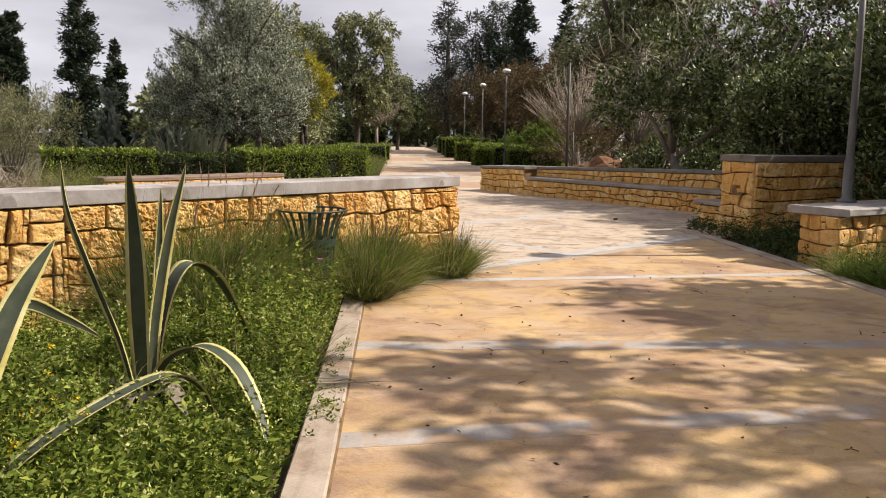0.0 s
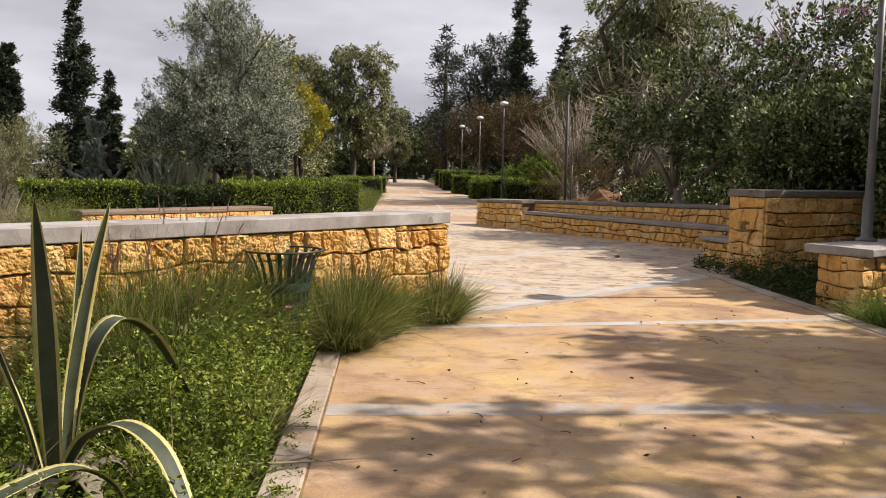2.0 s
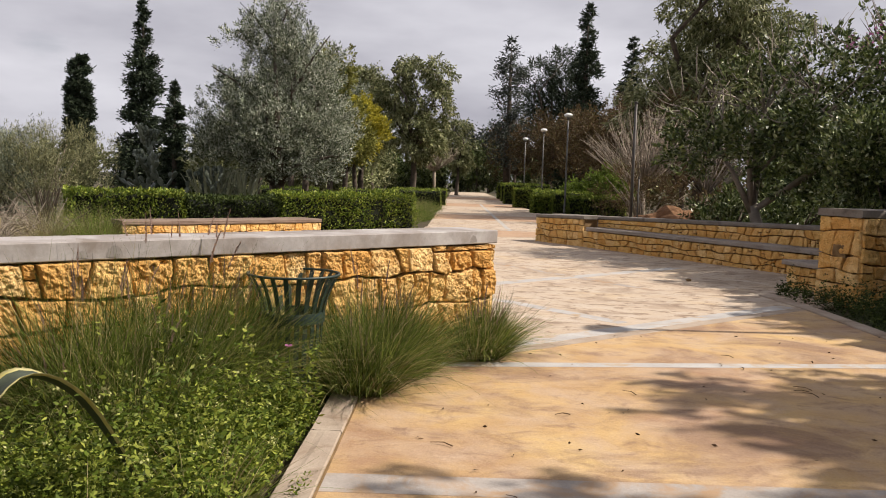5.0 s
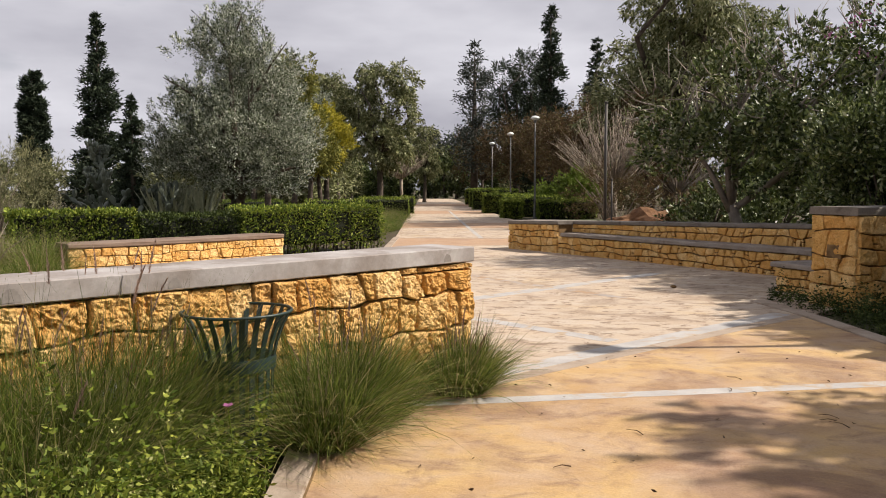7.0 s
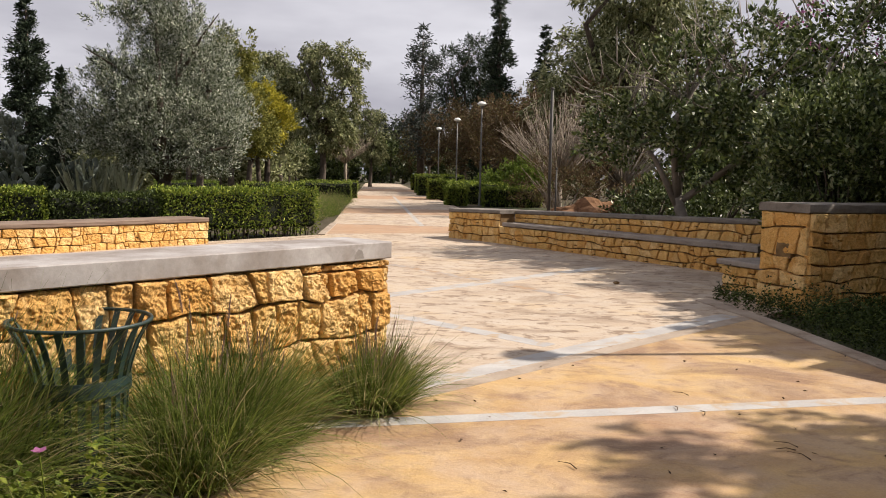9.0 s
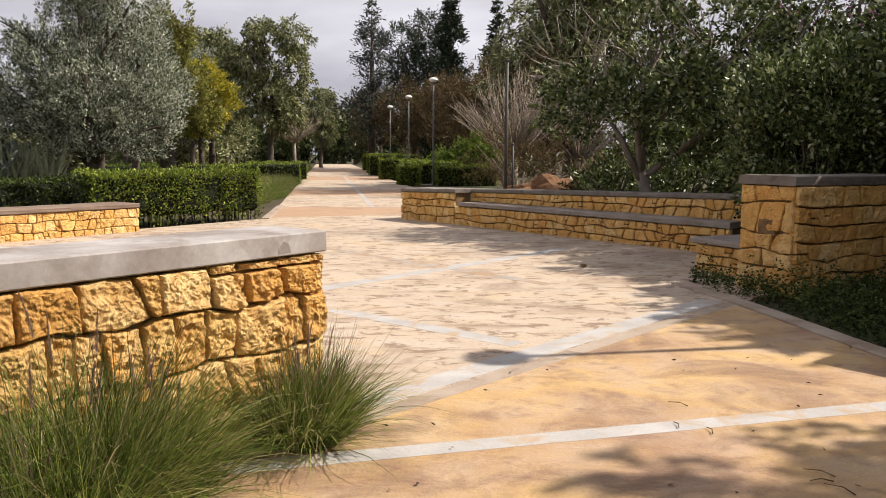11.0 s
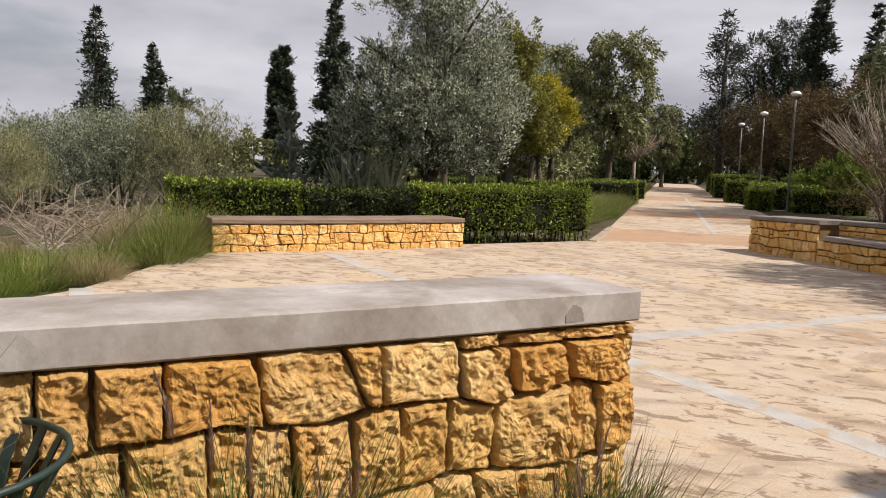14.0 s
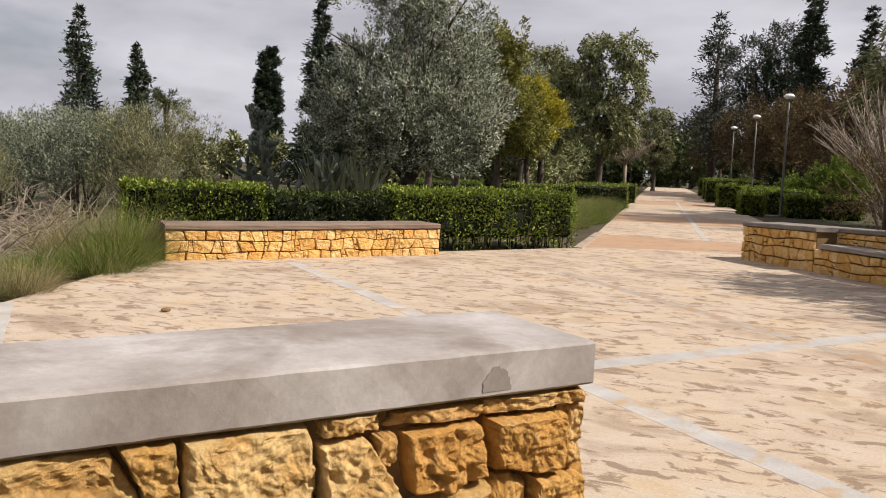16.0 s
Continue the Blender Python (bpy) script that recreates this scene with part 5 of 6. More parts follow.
def conifer(name, label, base, height, radius, material, seed, layers=26, droop=0.25, taper=1.0, per=260, ragged=0.35, bare=0.1, leaf=0.3, group=""):
    """Whorled branches down a straight trunk, clothed in needles."""
    rs, rng = np.random.RandomState(seed), random.Random(seed)
    t = thing(name, label, "tree", group, at=base)
    pieces = [tube([(0, 0, -0.2), (0, 0, height * 0.5), (0, 0, height * 0.98)], [radius * 0.09 + 0.08, radius * 0.06 + 0.05, 0.02], 8)]
    clouds = []
    for i in range(layers):
        u = i / (layers - 1)
        z = height * (bare + (1 - bare) * u)
        r = radius * ((1 - u) ** taper * 0.95 + 0.05) * rng.uniform(1 - ragged, 1 + ragged * 0.4)
        arms = 5 if u < 0.8 else 3
        for k in range(arms):
            a = rng.uniform(0, 6.283)
            tip = Vector((math.cos(a) * r, math.sin(a) * r, z - droop * r))
            pieces.append(tube([(0, 0, z), (tip.x * 0.5, tip.y * 0.5, z + 0.05 * r), tip], [0.05, 0.035, 0.012], 4))
            n = max(14, int(1.5 * per * (0.25 + r / radius)))
            s = rs.random((n, 1)) ** 0.6
            pts = np.array([0, 0, z]) + (np.array(tip) - np.array([0, 0, z])) * s + rs.normal(0, 1, (n, 3)) * (0.10 * radius * (0.4 + r / radius)) * np.array([1, 1, 0.8])
            clouds.append(leaf_cloud(pts, np.array([math.cos(a), math.sin(a), 0.2]) + rs.normal(0, 0.7, (n, 3)), leaf, leaf * 0.3, rs))
    v, f = merge(pieces)
    part("trunk", mesh_of("trunk", v, f, BARK, True), t)
    v, f = joined(clouds)
    part("crown", mesh_of("crown", v, f, material), t)
    return t


conifer("cypress", "tall dark pointed cypress beyond the avenue", (3.3, 77.2, -0.06), 17.4, 3.3, CONIFER, 111, 30, 0.15, 0.95, 110, 0.55, 0.06, 0.4)
conifer("cypress", "dark ragged cypress beyond the avenue", (7.3, 77.0, -0.06), 14.5, 2.4, CONIFER, 112, 26, 0.15, 0.9, 80, 0.55, 0.06, 0.4)
conifer("casuarina", "feathery grey conifer with upswept branches", (-3.7, 82.2, -0.06), 15.2, 3.6, GREYCON, 113, 15, -0.7, 0.9, 70, 0.6, 0.2, 0.4)
tree("pine", "dense dark rounded pine beyond the avenue", (0.4, 87.3, -0.06), 6.0, 0.3, random_lobes(random.Random(8), 14, 2.3, 6, 14.0, 1.5, 2.3), 1300, 22, 0.6, 0.34, 0.08, CONIFER, 114)
conifer("cypress", "dark cypress rising behind the olive tree", (-30.2, 61.3, -0.06), 14.2, 2.3, CONIFER, 115, 34, 0.12, 0.95, 95, 0.5, 0.05, 0.36)
conifer("cypress", "small dark cypress beside the olive tree", (-24.2, 54.0, -0.06), 7.4, 1.4, CONIFER, 119, 24, 0.1, 0.95, 80, 0.5, 0.05, 0.32)
conifer("cypress", "narrow columnar cypress far across the scrub", (-43.3, 74.2, -0.06), 12.0, 1.35, CONIFER, 116, 46, -0.5, 0.24, 80, 0.12, 0.03, 0.4)
conifer("spruce", "far dark conifer across the scrub", (-45.8, 59.8, -0.06), 10.2, 1.9, CONIFER, 117, 24, 0.1, 0.8, 60, 0.4, 0.05, 0.4)
conifer("spruce", "far dark conifer across the scrub", (-50.5, 58.5, -0.06), 13.0, 2.4, CONIFER, 118, 24, 0.1, 0.8, 60, 0.4, 0.05, 0.4)

fl = [((0, 0, 2.6), (1.5, 1.5, 1.1)), ((-1.4, 0.4, 2.7), (1.2, 1.2, 1.0)), ((1.4, -0.3, 2.7), (1.3, 1.3, 1.1)), ((-0.6, 0, 3.6), (1.4, 1.4, 1.0)), ((0.9, 0, 3.9), (1.4, 1.4, 1.1)), ((0.2, -0.2, 4.5), (1.0, 1.0, 0.7)), ((-1.9, 0.6, 3.4), (0.9, 0.9, 0.8)), ((2.3, -0.5, 3.4), (1.0, 1.0, 1.0))]
tree("fig_tree", "dark leafy fig tree with pale twisted limbs", (5.7, 21.7, -0.06), 1.3, 0.15, fl, 1350, 20, 0.22, 0.13, 0.065, DARK, 121, BARK_PALE, 0.55, forks=6, twigs=220, gaps=0.36, lean=(-0.6, -0.1))
fl2 = [((0, 0, 2.8), (1.7, 1.7, 1.2)), ((1.6, 0, 3.0), (1.5, 1.5, 1.2)), ((-1.3, 0.3, 3.3), (1.2, 1.2, 1.0)), ((0.2, 0, 4.2), (1.5, 1.5, 1.0)), ((1.5, 0.2, 4.5), (1.3, 1.3, 1.0)), ((2.6, 0, 3.6), (1.2, 1.2, 1.1)), ((0, -0.6, 1.7), (1.4, 1.0, 0.7))]
tree("fig_tree", "dense dark tree overhanging the pier wall", (7.3, 19.9, -0.06), 1.7, 0.15, fl2, 1700, 20, 0.22, 0.125, 0.06, DARK, 122, BARK_PALE, 0.45, forks=5, twigs=170, gaps=0.25, lean=(0.15, 0))
tree("bougainvillea", "dark shrub with purple-pink flowers at its top", (8.3, 16.8, -0.06), 0.9, 0.12, [((0, 0, 2.2), (1.5, 1.3, 1.2)), ((0.2, 0, 3.4), (1.2, 1.2, 1.0)), ((1.2, 0, 2.8), (1.2, 1.2, 1.2))], 900, 22, 0.24, 0.11, 0.06, DARK, 123, BARK, 0.4)
rs = np.random.RandomState(124)
c, out = lobes_points([((7.6, 18.6, 4.4), (1.5, 1.0, 0.7)), ((8.6, 17.2, 3.9), (1.0, 1.0, 0.6))], 45, rs, 0.85)
pts = (c[:, None] + rs.normal(0, 0.07, (45, 9, 3))).reshape(-1, 3)
v, f = leaf_cloud(pts, rs.normal(0, 1, (len(pts), 3)), 0.06, 0.05, rs)
tagged(new("bougainvillea_bracts", mesh_of("bougainvillea_bracts", v, f, PINK)), "purple-pink flowers scattered through the dark foliage", "flowers", kind="stuff")
# trees beside the walk, whose shade falls across it
shade = [((0, 0, 3.9), (1.6, 1.4, 0.9)), ((-1.2, 0.4, 4.0), (1.2, 1.0, 0.8)), ((1.2, 0, 4.1), (1.4, 1.4, 1.0)), ((0.1, -0.6, 4.7), (1.5, 1.2, 0.8)), ((-0.6, -1.0, 4.2), (1.2, 0.9, 0.7))]
tree("shade_tree", "leafy dark tree beside the walk", (8.0, 9.0, -0.06), 1.9, 0.16, shade, 900, 22, 0.27, 0.17, 0.1, DARK, 125, BARK, 0.2)
open_lobes = [((-0.8, 0, 4.0), (1.6, 1.9, 0.7)), ((0.9, 0.2, 4.4), (1.5, 1.6, 0.9)), ((-2.0, -1.2, 4.3), (1.4, 1.5, 0.6)), ((-2.6, 0.9, 4.4), (1.1, 1.1, 0.5)), ((0.2, -2.2, 4.2), (1.7, 1.3, 0.7))]
tree("shade_tree", "open leafy tree beside the walk", (7.6, 5.4, -0.06), 2.2, 0.14, open_lobes, 660, 22, 0.26, 0.16, 0.09, DARK, 126, BARK, 0.1, gaps=0.05)
over = [((0, 0, 2.9), (1.5, 1.4, 1.0)), ((-0.9, 0.5, 3.4), (1.2, 1.1, 0.9)), ((1.1, 0.3, 3.4), (1.4, 1.4, 1.2)), ((0.2, 0, 4.4), (1.5, 1.4, 1.0)), ((0.9, -0.4, 2.1), (1.0, 1.0, 0.8))]
tree("shade_tree", "dense dark tree growing behind the lamp pier", (9.3, 13.1, -0.06), 1.5, 0.18, over, 1100, 22, 0.26, 0.16, 0.095, DARK, 127, BARK, 0.3, forks=3)
over_b = [((0, 0, 2.6), (1.3, 1.2, 0.9)), ((-0.8, 0.4, 3.2), (1.2, 1.1, 0.9)), ((0.9, 0.3, 3.2), (1.2, 1.2, 1.0)), ((0.0, 0, 4.0), (1.3, 1.2, 0.8))]
tree("shade_tree", "dense dark tree hanging over the pier wall", (9.6, 15.4, -0.06), 1.4, 0.16, over_b, 900, 22, 0.26, 0.16, 0.095, DARK, 128, BARK, 0.3, forks=3)


def shrub(name, label, base, lobes, clumps, per, clump_r, length, width, leaf, seed, stems=9, bark=BARK, hang=0.0, group="", upward=0.3):
    rng, rs = random.Random(seed), np.random.RandomState(seed)
    t = thing(name, label, "shrub", group, at=base)
    for k in range(stems):
        c, r = lobes[k % len(lobes)]
        e = Vector(c) + Vector((rng.uniform(-1, 1) * r[0], rng.uniform(-1, 1) * r[1], rng.uniform(-0.3, 0.8) * r[2])) * 0.7
        v, f = tube([(rng.uniform(-0.3, 0.3), rng.uniform(-0.3, 0.3), -0.1), (e.x * 0.5, e.y * 0.5, e.z * 0.6), e], [0.04, 0.025, 0.008], 5)
        part("stem", mesh_of("stem", v, f, bark, True), t)
    v, f = crown(lobes, clumps, per, clump_r, length, width, rs, 0.35, hang, upward)
    part("foliage", mesh_of("foliage", v, f, leaf), t)
    return t


# dark thicket hanging over the pier and the lamp's verge
thick = [((0, 0, 1.0), (1.0, 0.9, 0.9)), ((0.3, 0.2, 2.0), (1.2, 1.0, 0.9)), ((-0.5, 0.1, 2.7), (0.9, 0.9, 0.7)), ((0.6, 0, 3.1), (1.1, 1.0, 0.8))]
tk = shrub("thicket", "dense dark thicket crowding the pier wall", (7.5, 14.2, -0.06), thick, 800, 22, 0.24, 0.12, 0.06, DARK, 133, 12, group="dark thickets")
for x, y, s, a in ((7.2, 12.9, 0.8, 80), (8.4, 13.4, 1.05, 190), (7.3, 16.6, 0.95, 300), (6.6, 17.9, 0.85, 30), (6.35, 16.75, 0.8, 130)):
    copy_thing(tk, pose(x, y, -0.06, 0, 0, a) @ Matrix.Diagonal((s, s, s, 1)))

# scrub on the far side of the square
sl = [((0, 0, 1.1), (1.3, 1.2, 1.0)), ((-0.9, 0.2, 1.6), (1.0, 1.0, 1.0)), ((0.9, 0.1, 1.7), (1.1, 1.0, 1.0)), ((0.1, 0.2, 2.1), (1.1, 1.0, 0.7))]
sg = shrub("grey_shrub", "grey-green olive scrub at the edge of the square", (-15.2, 23.6, -0.06), sl, 1000, 26, 0.25, 0.085, 0.021, SAGE, 131, group="scrub bushes")
for x, y, s, a in ((-17.2, 22.6, 0.85, 70), (-19.5, 25.5, 1.0, 200), (-22.5, 30.0, 1.15, 10), (-26, 26, 1.1, 90), (-18.4, 29, 0.95, 150)):
    copy_thing(sg, pose(x, y, -0.06, 0, 0, a) @ Matrix.Diagonal((s, s, s, 1)))
sp = shrub("pale_shrub", "pale straw-coloured broom bush in the scrub", (-13.5, 23.7, -0.06), sl, 900, 26, 0.25, 0.12, 0.014, REED, 132, 14, TWIG, group="pale broom bushes", upward=0.9)
for x, y, s, a in ((-15.8, 20.9, 0.72, 130), (-20.5, 21.0, 0.9, 30), (-24, 24, 1.05, 330)):
    copy_thing(sp, pose(x, y, -0.06, 0, 0, a) @ Matrix.Diagonal((s, s, s, 1)))
for k, (x, y, h) in enumerate(((-8.2, 16.0, 0.4), (-8.6, 16.7, 0.45), (-8.05, 17.1, 0.8), (-8.35, 17.6, 0.85), (-8.7, 18.1, 0.9), (-7.75, 16.4, 0.55), (-7.3, 14.6, 0.42), (-7.5, 13.9, 0.45), (-8.1, 14.5, 0.42), (-7.9, 15.2, 0.38), (-8.6, 13.6, 0.5), (-9.2, 15.0, 0.4), (-7.2, 13.0, 0.42), (-8.9, 17.0, 0.8), (-9.6, 13.9, 0.6))):
    grass_clump((x, y), 0.75, h * 1.1, 900, 800 + k, 0, "tangled green and straw grass at the square's edge", 0.7, blade=STRAW if k in (1, 3, 6, 11, 13) else GRASS if k % 2 else HEDGE_PALE)


def brush_pile(at, radius, height, count, seed, label):
    rng = random.Random(seed)
    t = thing("brush_pile", label, "branches", at=at)
    for k in range(count):
        a, r = rng.uniform(0, 6.283), radius * math.sqrt(rng.random())
        p = Vector((math.cos(a) * r, math.sin(a) * r, rng.uniform(0.0, height) * (1 - r / radius * 0.7)))
        d = Vector((rng.uniform(-1, 1), rng.uniform(-1, 1), rng.uniform(-0.1, 0.45))).normalized() * rng.uniform(0.4, 1.3)
        m = p + d * 0.5 + Vector((0, 0, rng.uniform(0.0, 0.25)))
        v, f = tube([p, m, p + d], [0.011, 0.008, 0.003], 4)
        part("branch", mesh_of("branch", v, f, TWIG), t)
    return t


brush_pile((-10.1, 18.0, -0.05), 1.3, 0.75, 170, 141, "heap of dry grey cut branches in the scrub")
brush_pile((-11.6, 18.6, -0.05), 1.5, 0.9, 150, 142, "heap of dry brown cut branches in the scrub")
brush_pile((-9.2, 16.2, -0.05), 0.9, 0.35, 50, 143, "dry fallen twigs among the grass")
rng = random.Random(144)
for k in range(14):
    x, y, r = -9.3 + rng.uniform(-1.2, 1.2), 17.0 + rng.uniform(-1.0, 1.0), rng.uniform(0.08, 0.2)
    bm = bmesh.new()
    bmesh.ops.create_icosphere(bm, subdivisions=2, radius=r)
    for q in bm.verts:
        q.co *= 1 + 0.35 * noise.noise(q.co * (2.2 / r) * 0.5 + Vector((k * 3.1, 0, 0)))
        q.co.z *= 0.7
    me = bpy.data.meshes.new("rubble_stone")
    bm.to_mesh(me)
    bm.free()
    me.materials.append(ROCK)
    ob = tagged(new("rubble_stone", me), "pale broken stone lying in the scrub", "stone", "loose stones")
    ob.location = (x, y, r * 0.35 - 0.06)


def prickly_pear(at, seed, height, label, pads):
    """Flat jointed pads growing out of one another."""
    rng = random.Random(seed)
    t = thing("prickly_pear", label, "cactus", at=at)
    grown = [(Vector((rng.uniform(-0.3, 0.3), rng.uniform(-0.2, 0.2), 0)), Vector((rng.uniform(-0.3, 0.3), rng.uniform(-0.3, 0.3), 1)).normalized(), 0.40) for _ in range(5)]
    i = 0
    while i < len(grown) and i < pads:
        grown[i:] = sorted(grown[i:], key=lambda pad: rng.random() - 0.12 * pad[0].z)
        p, d, s = grown[i]
        i += 1
        a = d.orthogonal().normalized()
        a = Matrix.Rotation(rng.uniform(0, 6.28), 3, d) @ a
        b = d.cross(a)
        vs, fs = [], []
        ring = 10
        for lay in (-1, 1):
            for k in range(ring):
                g = 2 * math.pi * k / ring
                vs.append(p + d * s * (0.5 - 0.5 * math.cos(g)) + a * s * 0.33 * math.sin(g) * (0.7 + 0.3 * (0.5 - 0.5 * math.cos(g))) + b * 0.022 * lay)
        m = p + d * s * 0.55
        vs += [m - b * 0.04, m + b * 0.04]
        for k in range(ring):
            k2 = (k + 1) % ring
            fs += [(k2, k, 2 * ring), (ring + k, ring + k2, 2 * ring + 1), (k, k2, ring + k2, ring + k)]
        part("pad", mesh_of("pad", vs, fs, CACTUS), t)
        if p.z < height:
            for _ in range(rng.choice((1, 2, 2, 3))):
                g = rng.uniform(-1.0, 1.0)
                q = p + d * s * (0.5 + 0.46 * math.cos(g)) + a * s * 0.3 * math.sin(g)
                w = (d * math.cos(g) + a * math.sin(g) + Vector((rng.uniform(-0.4, 0.4), rng.uniform(-0.4, 0.4), 0.6))).normalized()
                grown.append((q, w, s * rng.uniform(0.82, 1.02)))
    return t


prickly_pear((-10.35, 24.9, -0.08), 151, 2.7, "tall grey prickly pear cactus behind the hedge", 190)
prickly_pear((-9.7, 24.6, -0.08), 152, 1.5, "broad grey prickly pear cactus behind the hedge", 90)
prickly_pear((-11.3, 25.6, -0.08), 153, 2.0, "grey prickly pear cactus in the scrub", 90)
for k, (x, y) in enumerate(((-9.3, 25.0), (-8.9, 25.2), (-8.6, 24.7), (-8.3, 25.1), (-9.0, 24.5), (-8.0, 24.7), (-9.5, 25.6))):
    aloe = thing("aloe", "pale spiky aloe with upright leaves behind the hedge", "succulent", "aloes")
    for j in range(16):
        a = j * 2.4 + k
        r = 0.2 + 0.05 * (j % 5)
        agave_leaf([(x, y, 0.0), (x + r * 0.7 * math.cos(a), y + r * 0.7 * math.sin(a), 0.85), (x + r * 1.8 * math.cos(a), y + r * 1.8 * math.sin(a), 1.55 + 0.09 * (j % 4))], 0.11, "", aloe, 0.3, False, a, False, [ALOE, ALOE])


# bare trees
def bare_tree(label, base, trunk_h, trunk_r, arms, reach, rise, seed, bark, twigs=4):
    rng = random.Random(seed)
    t = thing("bare_tree", label, "tree", at=base)
    pieces = [tube([(0, 0, -0.2), (0.03, 0, trunk_h * 0.5), (0, 0, trunk_h)], [trunk_r * 1.3, trunk_r, trunk_r * 1.1], 8)]
    for k in range(arms):
        a = rng.uniform(0, 6.283)
        r = reach * rng.uniform(0.25, 1.0)
        e = Vector((math.cos(a) * r, math.sin(a) * r, trunk_h + rise * rng.uniform(0.55, 1.0) * (1.1 - 0.5 * r / reach)))
        m = Vector((e.x * 0.45, e.y * 0.45, trunk_h + (e.z - trunk_h) * 0.4))
        pieces.append(tube([(0, 0, trunk_h - 0.1), m, e], [0.026, 0.017, 0.006], 4))
        for _ in range(twigs):
            s = m.lerp(e, rng.random() * 0.8)
            w = (e - m).normalized() * rng.uniform(0.3, 0.8) + Vector((rng.uniform(-1, 1), rng.uniform(-1, 1), rng.uniform(0, 1))) * 0.3
            pieces.append(tube([s, s + w], [0.012, 0.004], 3))
    part("trunk", mesh_of("trunk", *pieces[0], bark, True), t)
    v, f = merge(pieces[1:])
    part("crown", mesh_of("crown", v, f, bark, True), t)
    return t


bare_tree("pollarded leafless tree with pale upright shoots", (4.2, 36.0, -0.06), 1.5, 0.15, 120, 2.7, 3.7, 161, TWIG)
bare_tree("pollarded leafless tree beyond the bench wall", (6.4, 34.5, -0.06), 1.4, 0.13, 55, 2.2, 3.2, 162, BARK_PALE)
bare_tree("small leafless tree with brown twigs beside the avenue", (-8.6, 66.6, -0.06), 2.4, 0.12, 90, 2.3, 2.6, 163, TWIG)
shrub("brown_shrub", "tangled brown shrub below the bare trees", (4.0, 33.0, -0.06), [((0, 0, 1.0), (1.6, 1.2, 1.0)), ((1.4, 0, 1.3), (1.3, 1.2, 1.2)), ((-0.8, 0, 1.6), (1.0, 1.0, 0.8))], 420, 20, 0.3, 0.12, 0.03, BROWN, 164, 26, TWIG)
shrub("lime_bush", "bright lime-green bush beside the avenue", (3.6, 51.5, -0.06), [((0, 0, 1.2), (1.8, 1.4, 1.1)), ((-1.2, 0, 1.0), (1.2, 1.2, 0.9)), ((1.0, 0, 1.8), (1.3, 1.2, 1.0))], 700, 22, 0.35, 0.17, 0.07, HEDGE_PALE, 165)
bt = tree("brown_tree", "brown-leaved tree behind the lamps", (2.2, 70.0, -0.06), 2.2, 0.18, random_lobes(random.Random(9), 10, 2.3, 3.0, 6.4, 1.2, 1.8), 800, 20, 0.45, 0.2, 0.09, BROWN, 166, shell=0.3, group="brown trees")
for x, y, s, a in ((4.6, 64.0, 1.0, 90), (5.6, 57.0, 1.0, 200), (0.2, 79.0, 1.1, 300), (-3.4, 94.0, 1.2, 20), (6.6, 41.5, 0.8, 140)):
    copy_thing(bt, pose(x, y, -0.06, 0, 0, a) @ Matrix.Diagonal((s, s, s, 1)))

# palm far across the scrub
rs, rng = np.random.RandomState(171), random.Random(171)
palm = thing("palm", "far fan of palm fronds above the scrub", "palm", at=(-50.6, 68.8, -0.06))
v, f = tube([(0, 0, -0.2), (0.1, 0, 3), (0, 0, 6.4)], [0.35, 0.28, 0.26], 9)
part("trunk", mesh_of("trunk", v, f, BARK, True), palm)
clouds = []
for k in range(34):
    a, e = rng.uniform(0, 6.283), rng.uniform(-0.3, 1.2)
    u = rs.random((90, 1))
    d = np.array([math.cos(a) * math.cos(e), math.sin(a) * math.cos(e), math.sin(e)])
    pts = np.array([0, 0, 6.4]) + d * u * 2.4 - np.array([0, 0, 1.0]) * u ** 2 * 0.9
    clouds.append(leaf_cloud(pts, d * 0.6 + rs.normal(0, 0.6, (90, 3)), 0.5, 0.05, rs))
v, f = joined(clouds)
part("fronds", mesh_of("fronds", v, f, PALM), palm)

# red earth bank behind the bench wall
bm = bmesh.new()
bmesh.ops.create_icosphere(bm, subdivisions=4, radius=1.0)
for q in bm.verts:
    k = 1 + 0.3 * noise.noise(q.co * 2.2) + 0.12 * noise.noise(q.co * 7.0)
    q.co = Vector((q.co.x * 1.4, q.co.y * 0.9, q.co.z * 0.75)) * k
me = bpy.data.meshes.new("earth_bank")
bm.to_mesh(me)
bm.free()
me.materials.append(EARTH)
ob = tagged(new("earth_bank", me), "crumbling red earth bank under the trees", "earth bank")
ob.location = (4.7, 30.2, 0.12)


# ---- far woods ----
def woods(name, label, spots, leaf, seed, height=(4, 8), leaf_size=0.5):
    rs, rng = np.random.RandomState(seed), random.Random(seed)
    clouds, trunks = [], []
    for x, y in spots:
        h = rng.uniform(*height)
        lobes = [((x + a, y + b, z), (r, r, r * 0.9)) for (a, b, z), (r, _, _) in random_lobes(rng, 6, h * 0.28, h * 0.14, h * 0.85, h * 0.18, h * 0.28)]
        clouds.append(crown(lobes, 130, 16, h * 0.10, leaf_size * 1.1, leaf_size * 0.46, rs, 0.35))
        trunks.append(tube([(x, y, -0.2), (x, y, h * 0.6)], [0.16, 0.08], 5))
    t = thing(name, label, "trees", kind="stuff")
    v, f = joined(clouds)
    part("foliage", mesh_of("foliage", v, f, leaf), t, kind="stuff")
    v, f = merge(trunks)
    part("trunks", mesh_of("trunks", v, f, BARK), t, kind="stuff")


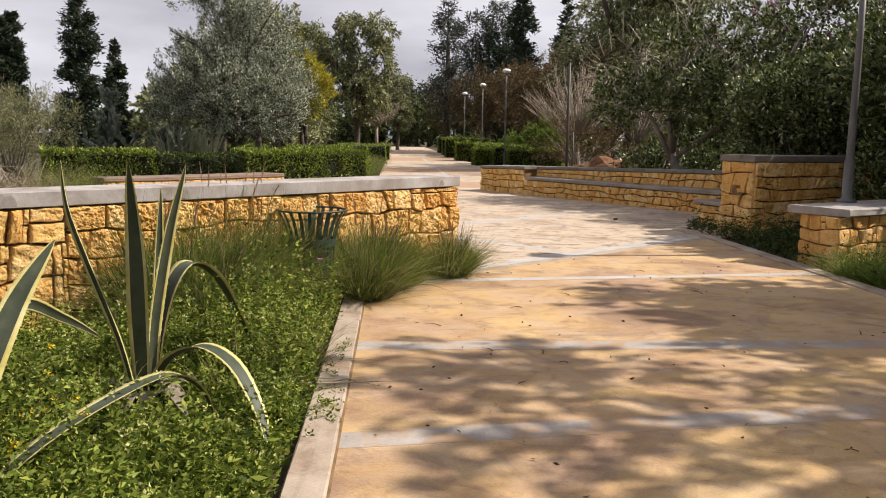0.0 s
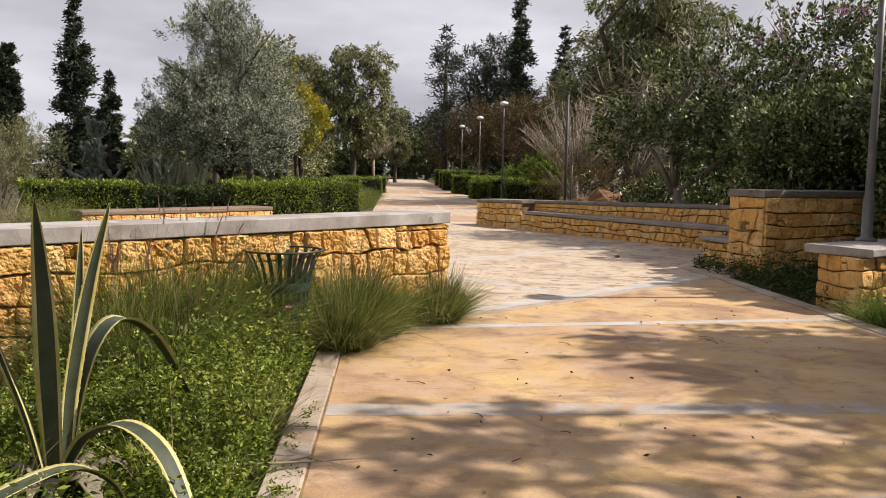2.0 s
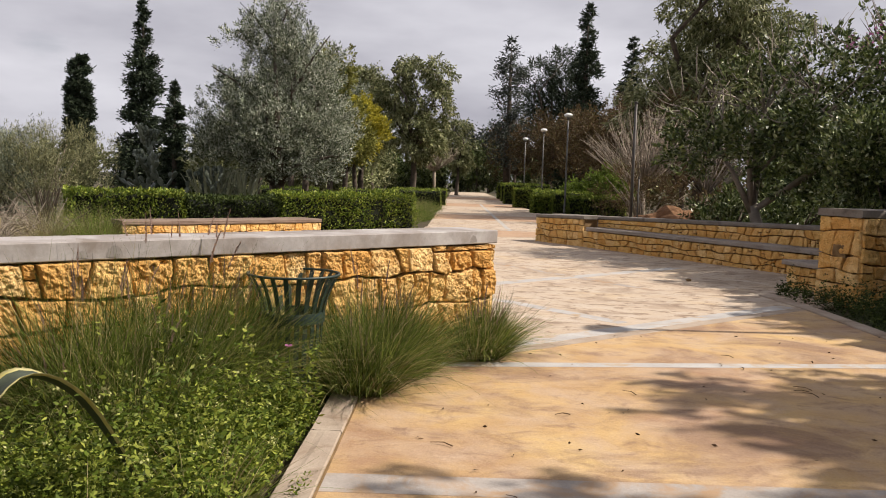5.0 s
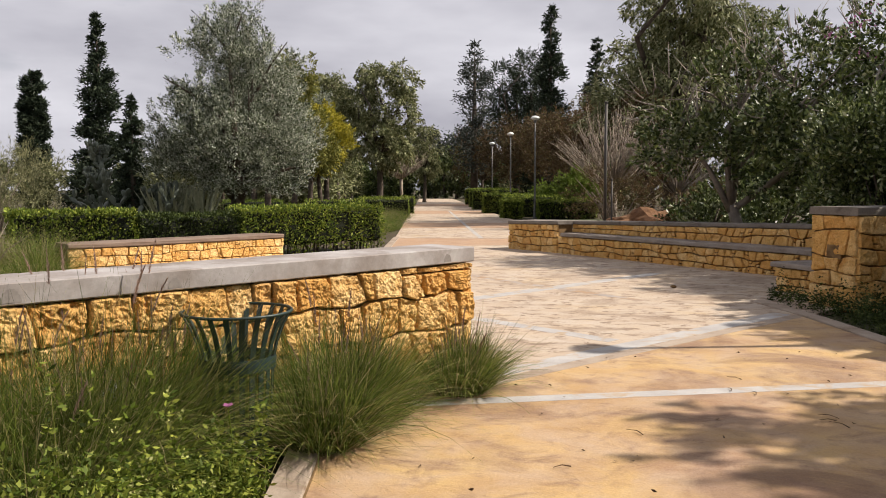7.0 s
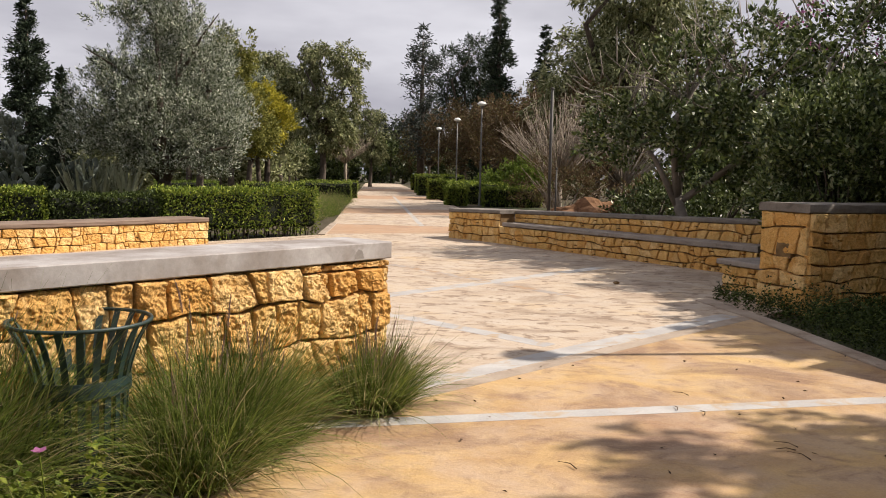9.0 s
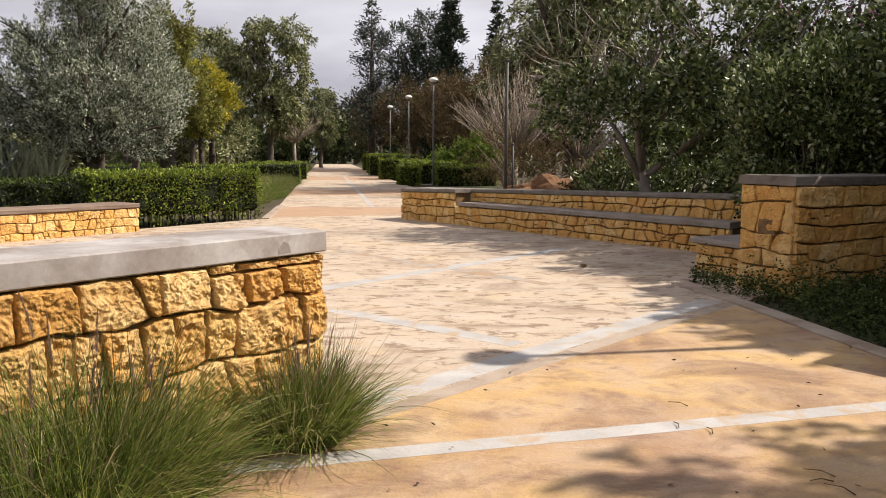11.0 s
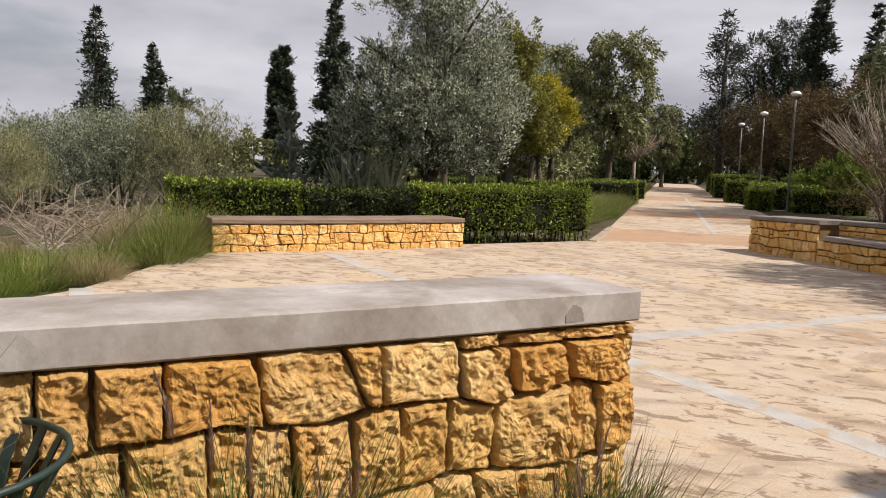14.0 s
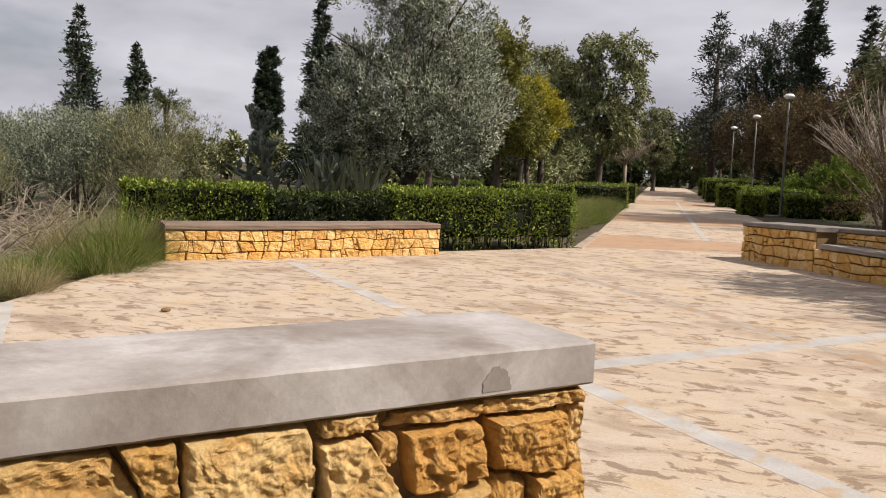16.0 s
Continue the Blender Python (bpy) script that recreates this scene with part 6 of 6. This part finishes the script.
rng = random.Random(181)
woods("far_woods", "dark green woods closing the end of the avenue", [(-13 + rng.uniform(-24, 24), 131 + rng.uniform(-3, 14)) for _ in range(40)], DARK, 181, (4, 10), 0.6)
woods("avenue_woods", "green trees lining the right of the avenue", [(7 + rng.uniform(0, 14) - k * 0.45, 64 + k * 3 + rng.uniform(-2, 2)) for k in range(24)], EUCA, 182, (4, 7.5), 0.45)
woods("grove_woods", "grey-green trees massed behind the olive grove", [(-13 - 0.2 * (y - 50) - rng.uniform(0, 7), y) for y in (50 + 1.8 * k for k in range(28))], EUCA, 183, (4.5, 8), 0.42)
woods("grove_edge", "trees along the left of the avenue", [(-14.5 - rng.uniform(0, 6) - k * 0.45, 58 + k * 4) for k in range(18)], EUCA, 184, (4, 7), 0.4)
woods("right_woods", "dark trees massed behind the fig trees", [(9 + rng.uniform(0, 12), 19 + rng.uniform(0, 26)) for _ in range(26)], DARK, 185, (3.0, 4.8), 0.28)
woods("left_woods", "scrubby trees far across the open ground", [(-32 - rng.uniform(0, 40), 40 + rng.uniform(0, 40)) for _ in range(26)], EUCA, 186, (2.2, 3.8), 0.42)

# Unseen woods added on three sides to cut the sky's fill light.
woods("unseen_rear_woods", "unseen trees added behind the walk to cut skylight", [(-24 + 3.4 * k + rng.uniform(-1, 1), -12 + rng.uniform(-4, 3)) for k in range(17)], DARK, 187, (5, 8), 0.35)
woods("unseen_side_woods", "unseen trees added beside the walk to cut skylight", [(14.5 + rng.uniform(0, 5), -8 + 1.6 * k) for k in range(14)], DARK, 188, (3.5, 5.2), 0.3)
woods("unseen_west_woods", "unseen trees added beyond the open ground to cut skylight", [(-22 - rng.uniform(0, 8), -8 + 2.2 * k) for k in range(13)], EUCA, 189, (4, 6.5), 0.32)

# ---- litter on the walk ----
rs, rng = np.random.RandomState(191), random.Random(191)
m = 130
pts = np.column_stack([rs.uniform(-0.2, 4.2, m), rs.uniform(2.2, 12.0, m), np.full(m, 0.008)])
v, f = leaf_cloud(pts, np.column_stack([rs.normal(0, 1, (m, 2)), np.full(m, 0.12)]), 0.04, 0.014, rs, 0.3)
tagged(new("leaf_litter", mesh_of("leaf_litter", v, f, LITTER)), "small dry brown leaves scattered over the walk", "leaf litter", kind="stuff")
for k in range(16):
    x, y, a, l = rng.uniform(0.0, 3.5), rng.uniform(3.5, 10.5), rng.uniform(0, 3.14), rng.uniform(0.06, 0.16)
    v, f = tube([(x, y, 0.010), (x + l * 0.5 * math.cos(a), y + l * 0.5 * math.sin(a), 0.016), (x + l * math.cos(a + 0.3), y + l * math.sin(a + 0.3), 0.010)], [0.004, 0.003, 0.002], 5)
    tagged(new("twig", mesh_of("twig", v, f, LITTER)), "thin dark fallen twig on the paving", "twig", "fallen twigs")

for k, (x, y, m) in enumerate(((5.6, 26.0, DARK), (6.8, 24.2, DARK), (7.6, 27.5, DARK), (9.2, 22.0, DARK), (6.2, 29.5, BROWN))):
    shrub("undergrowth_bush", "shaded bush in the undergrowth behind the bench wall", (x, y, -0.06), [((0, 0, 0.7), (1.0, 0.9, 0.7)), ((0.5, 0.2, 1.1), (0.8, 0.8, 0.7))], 260, 20, 0.26, 0.13, 0.06, m, 200 + k)
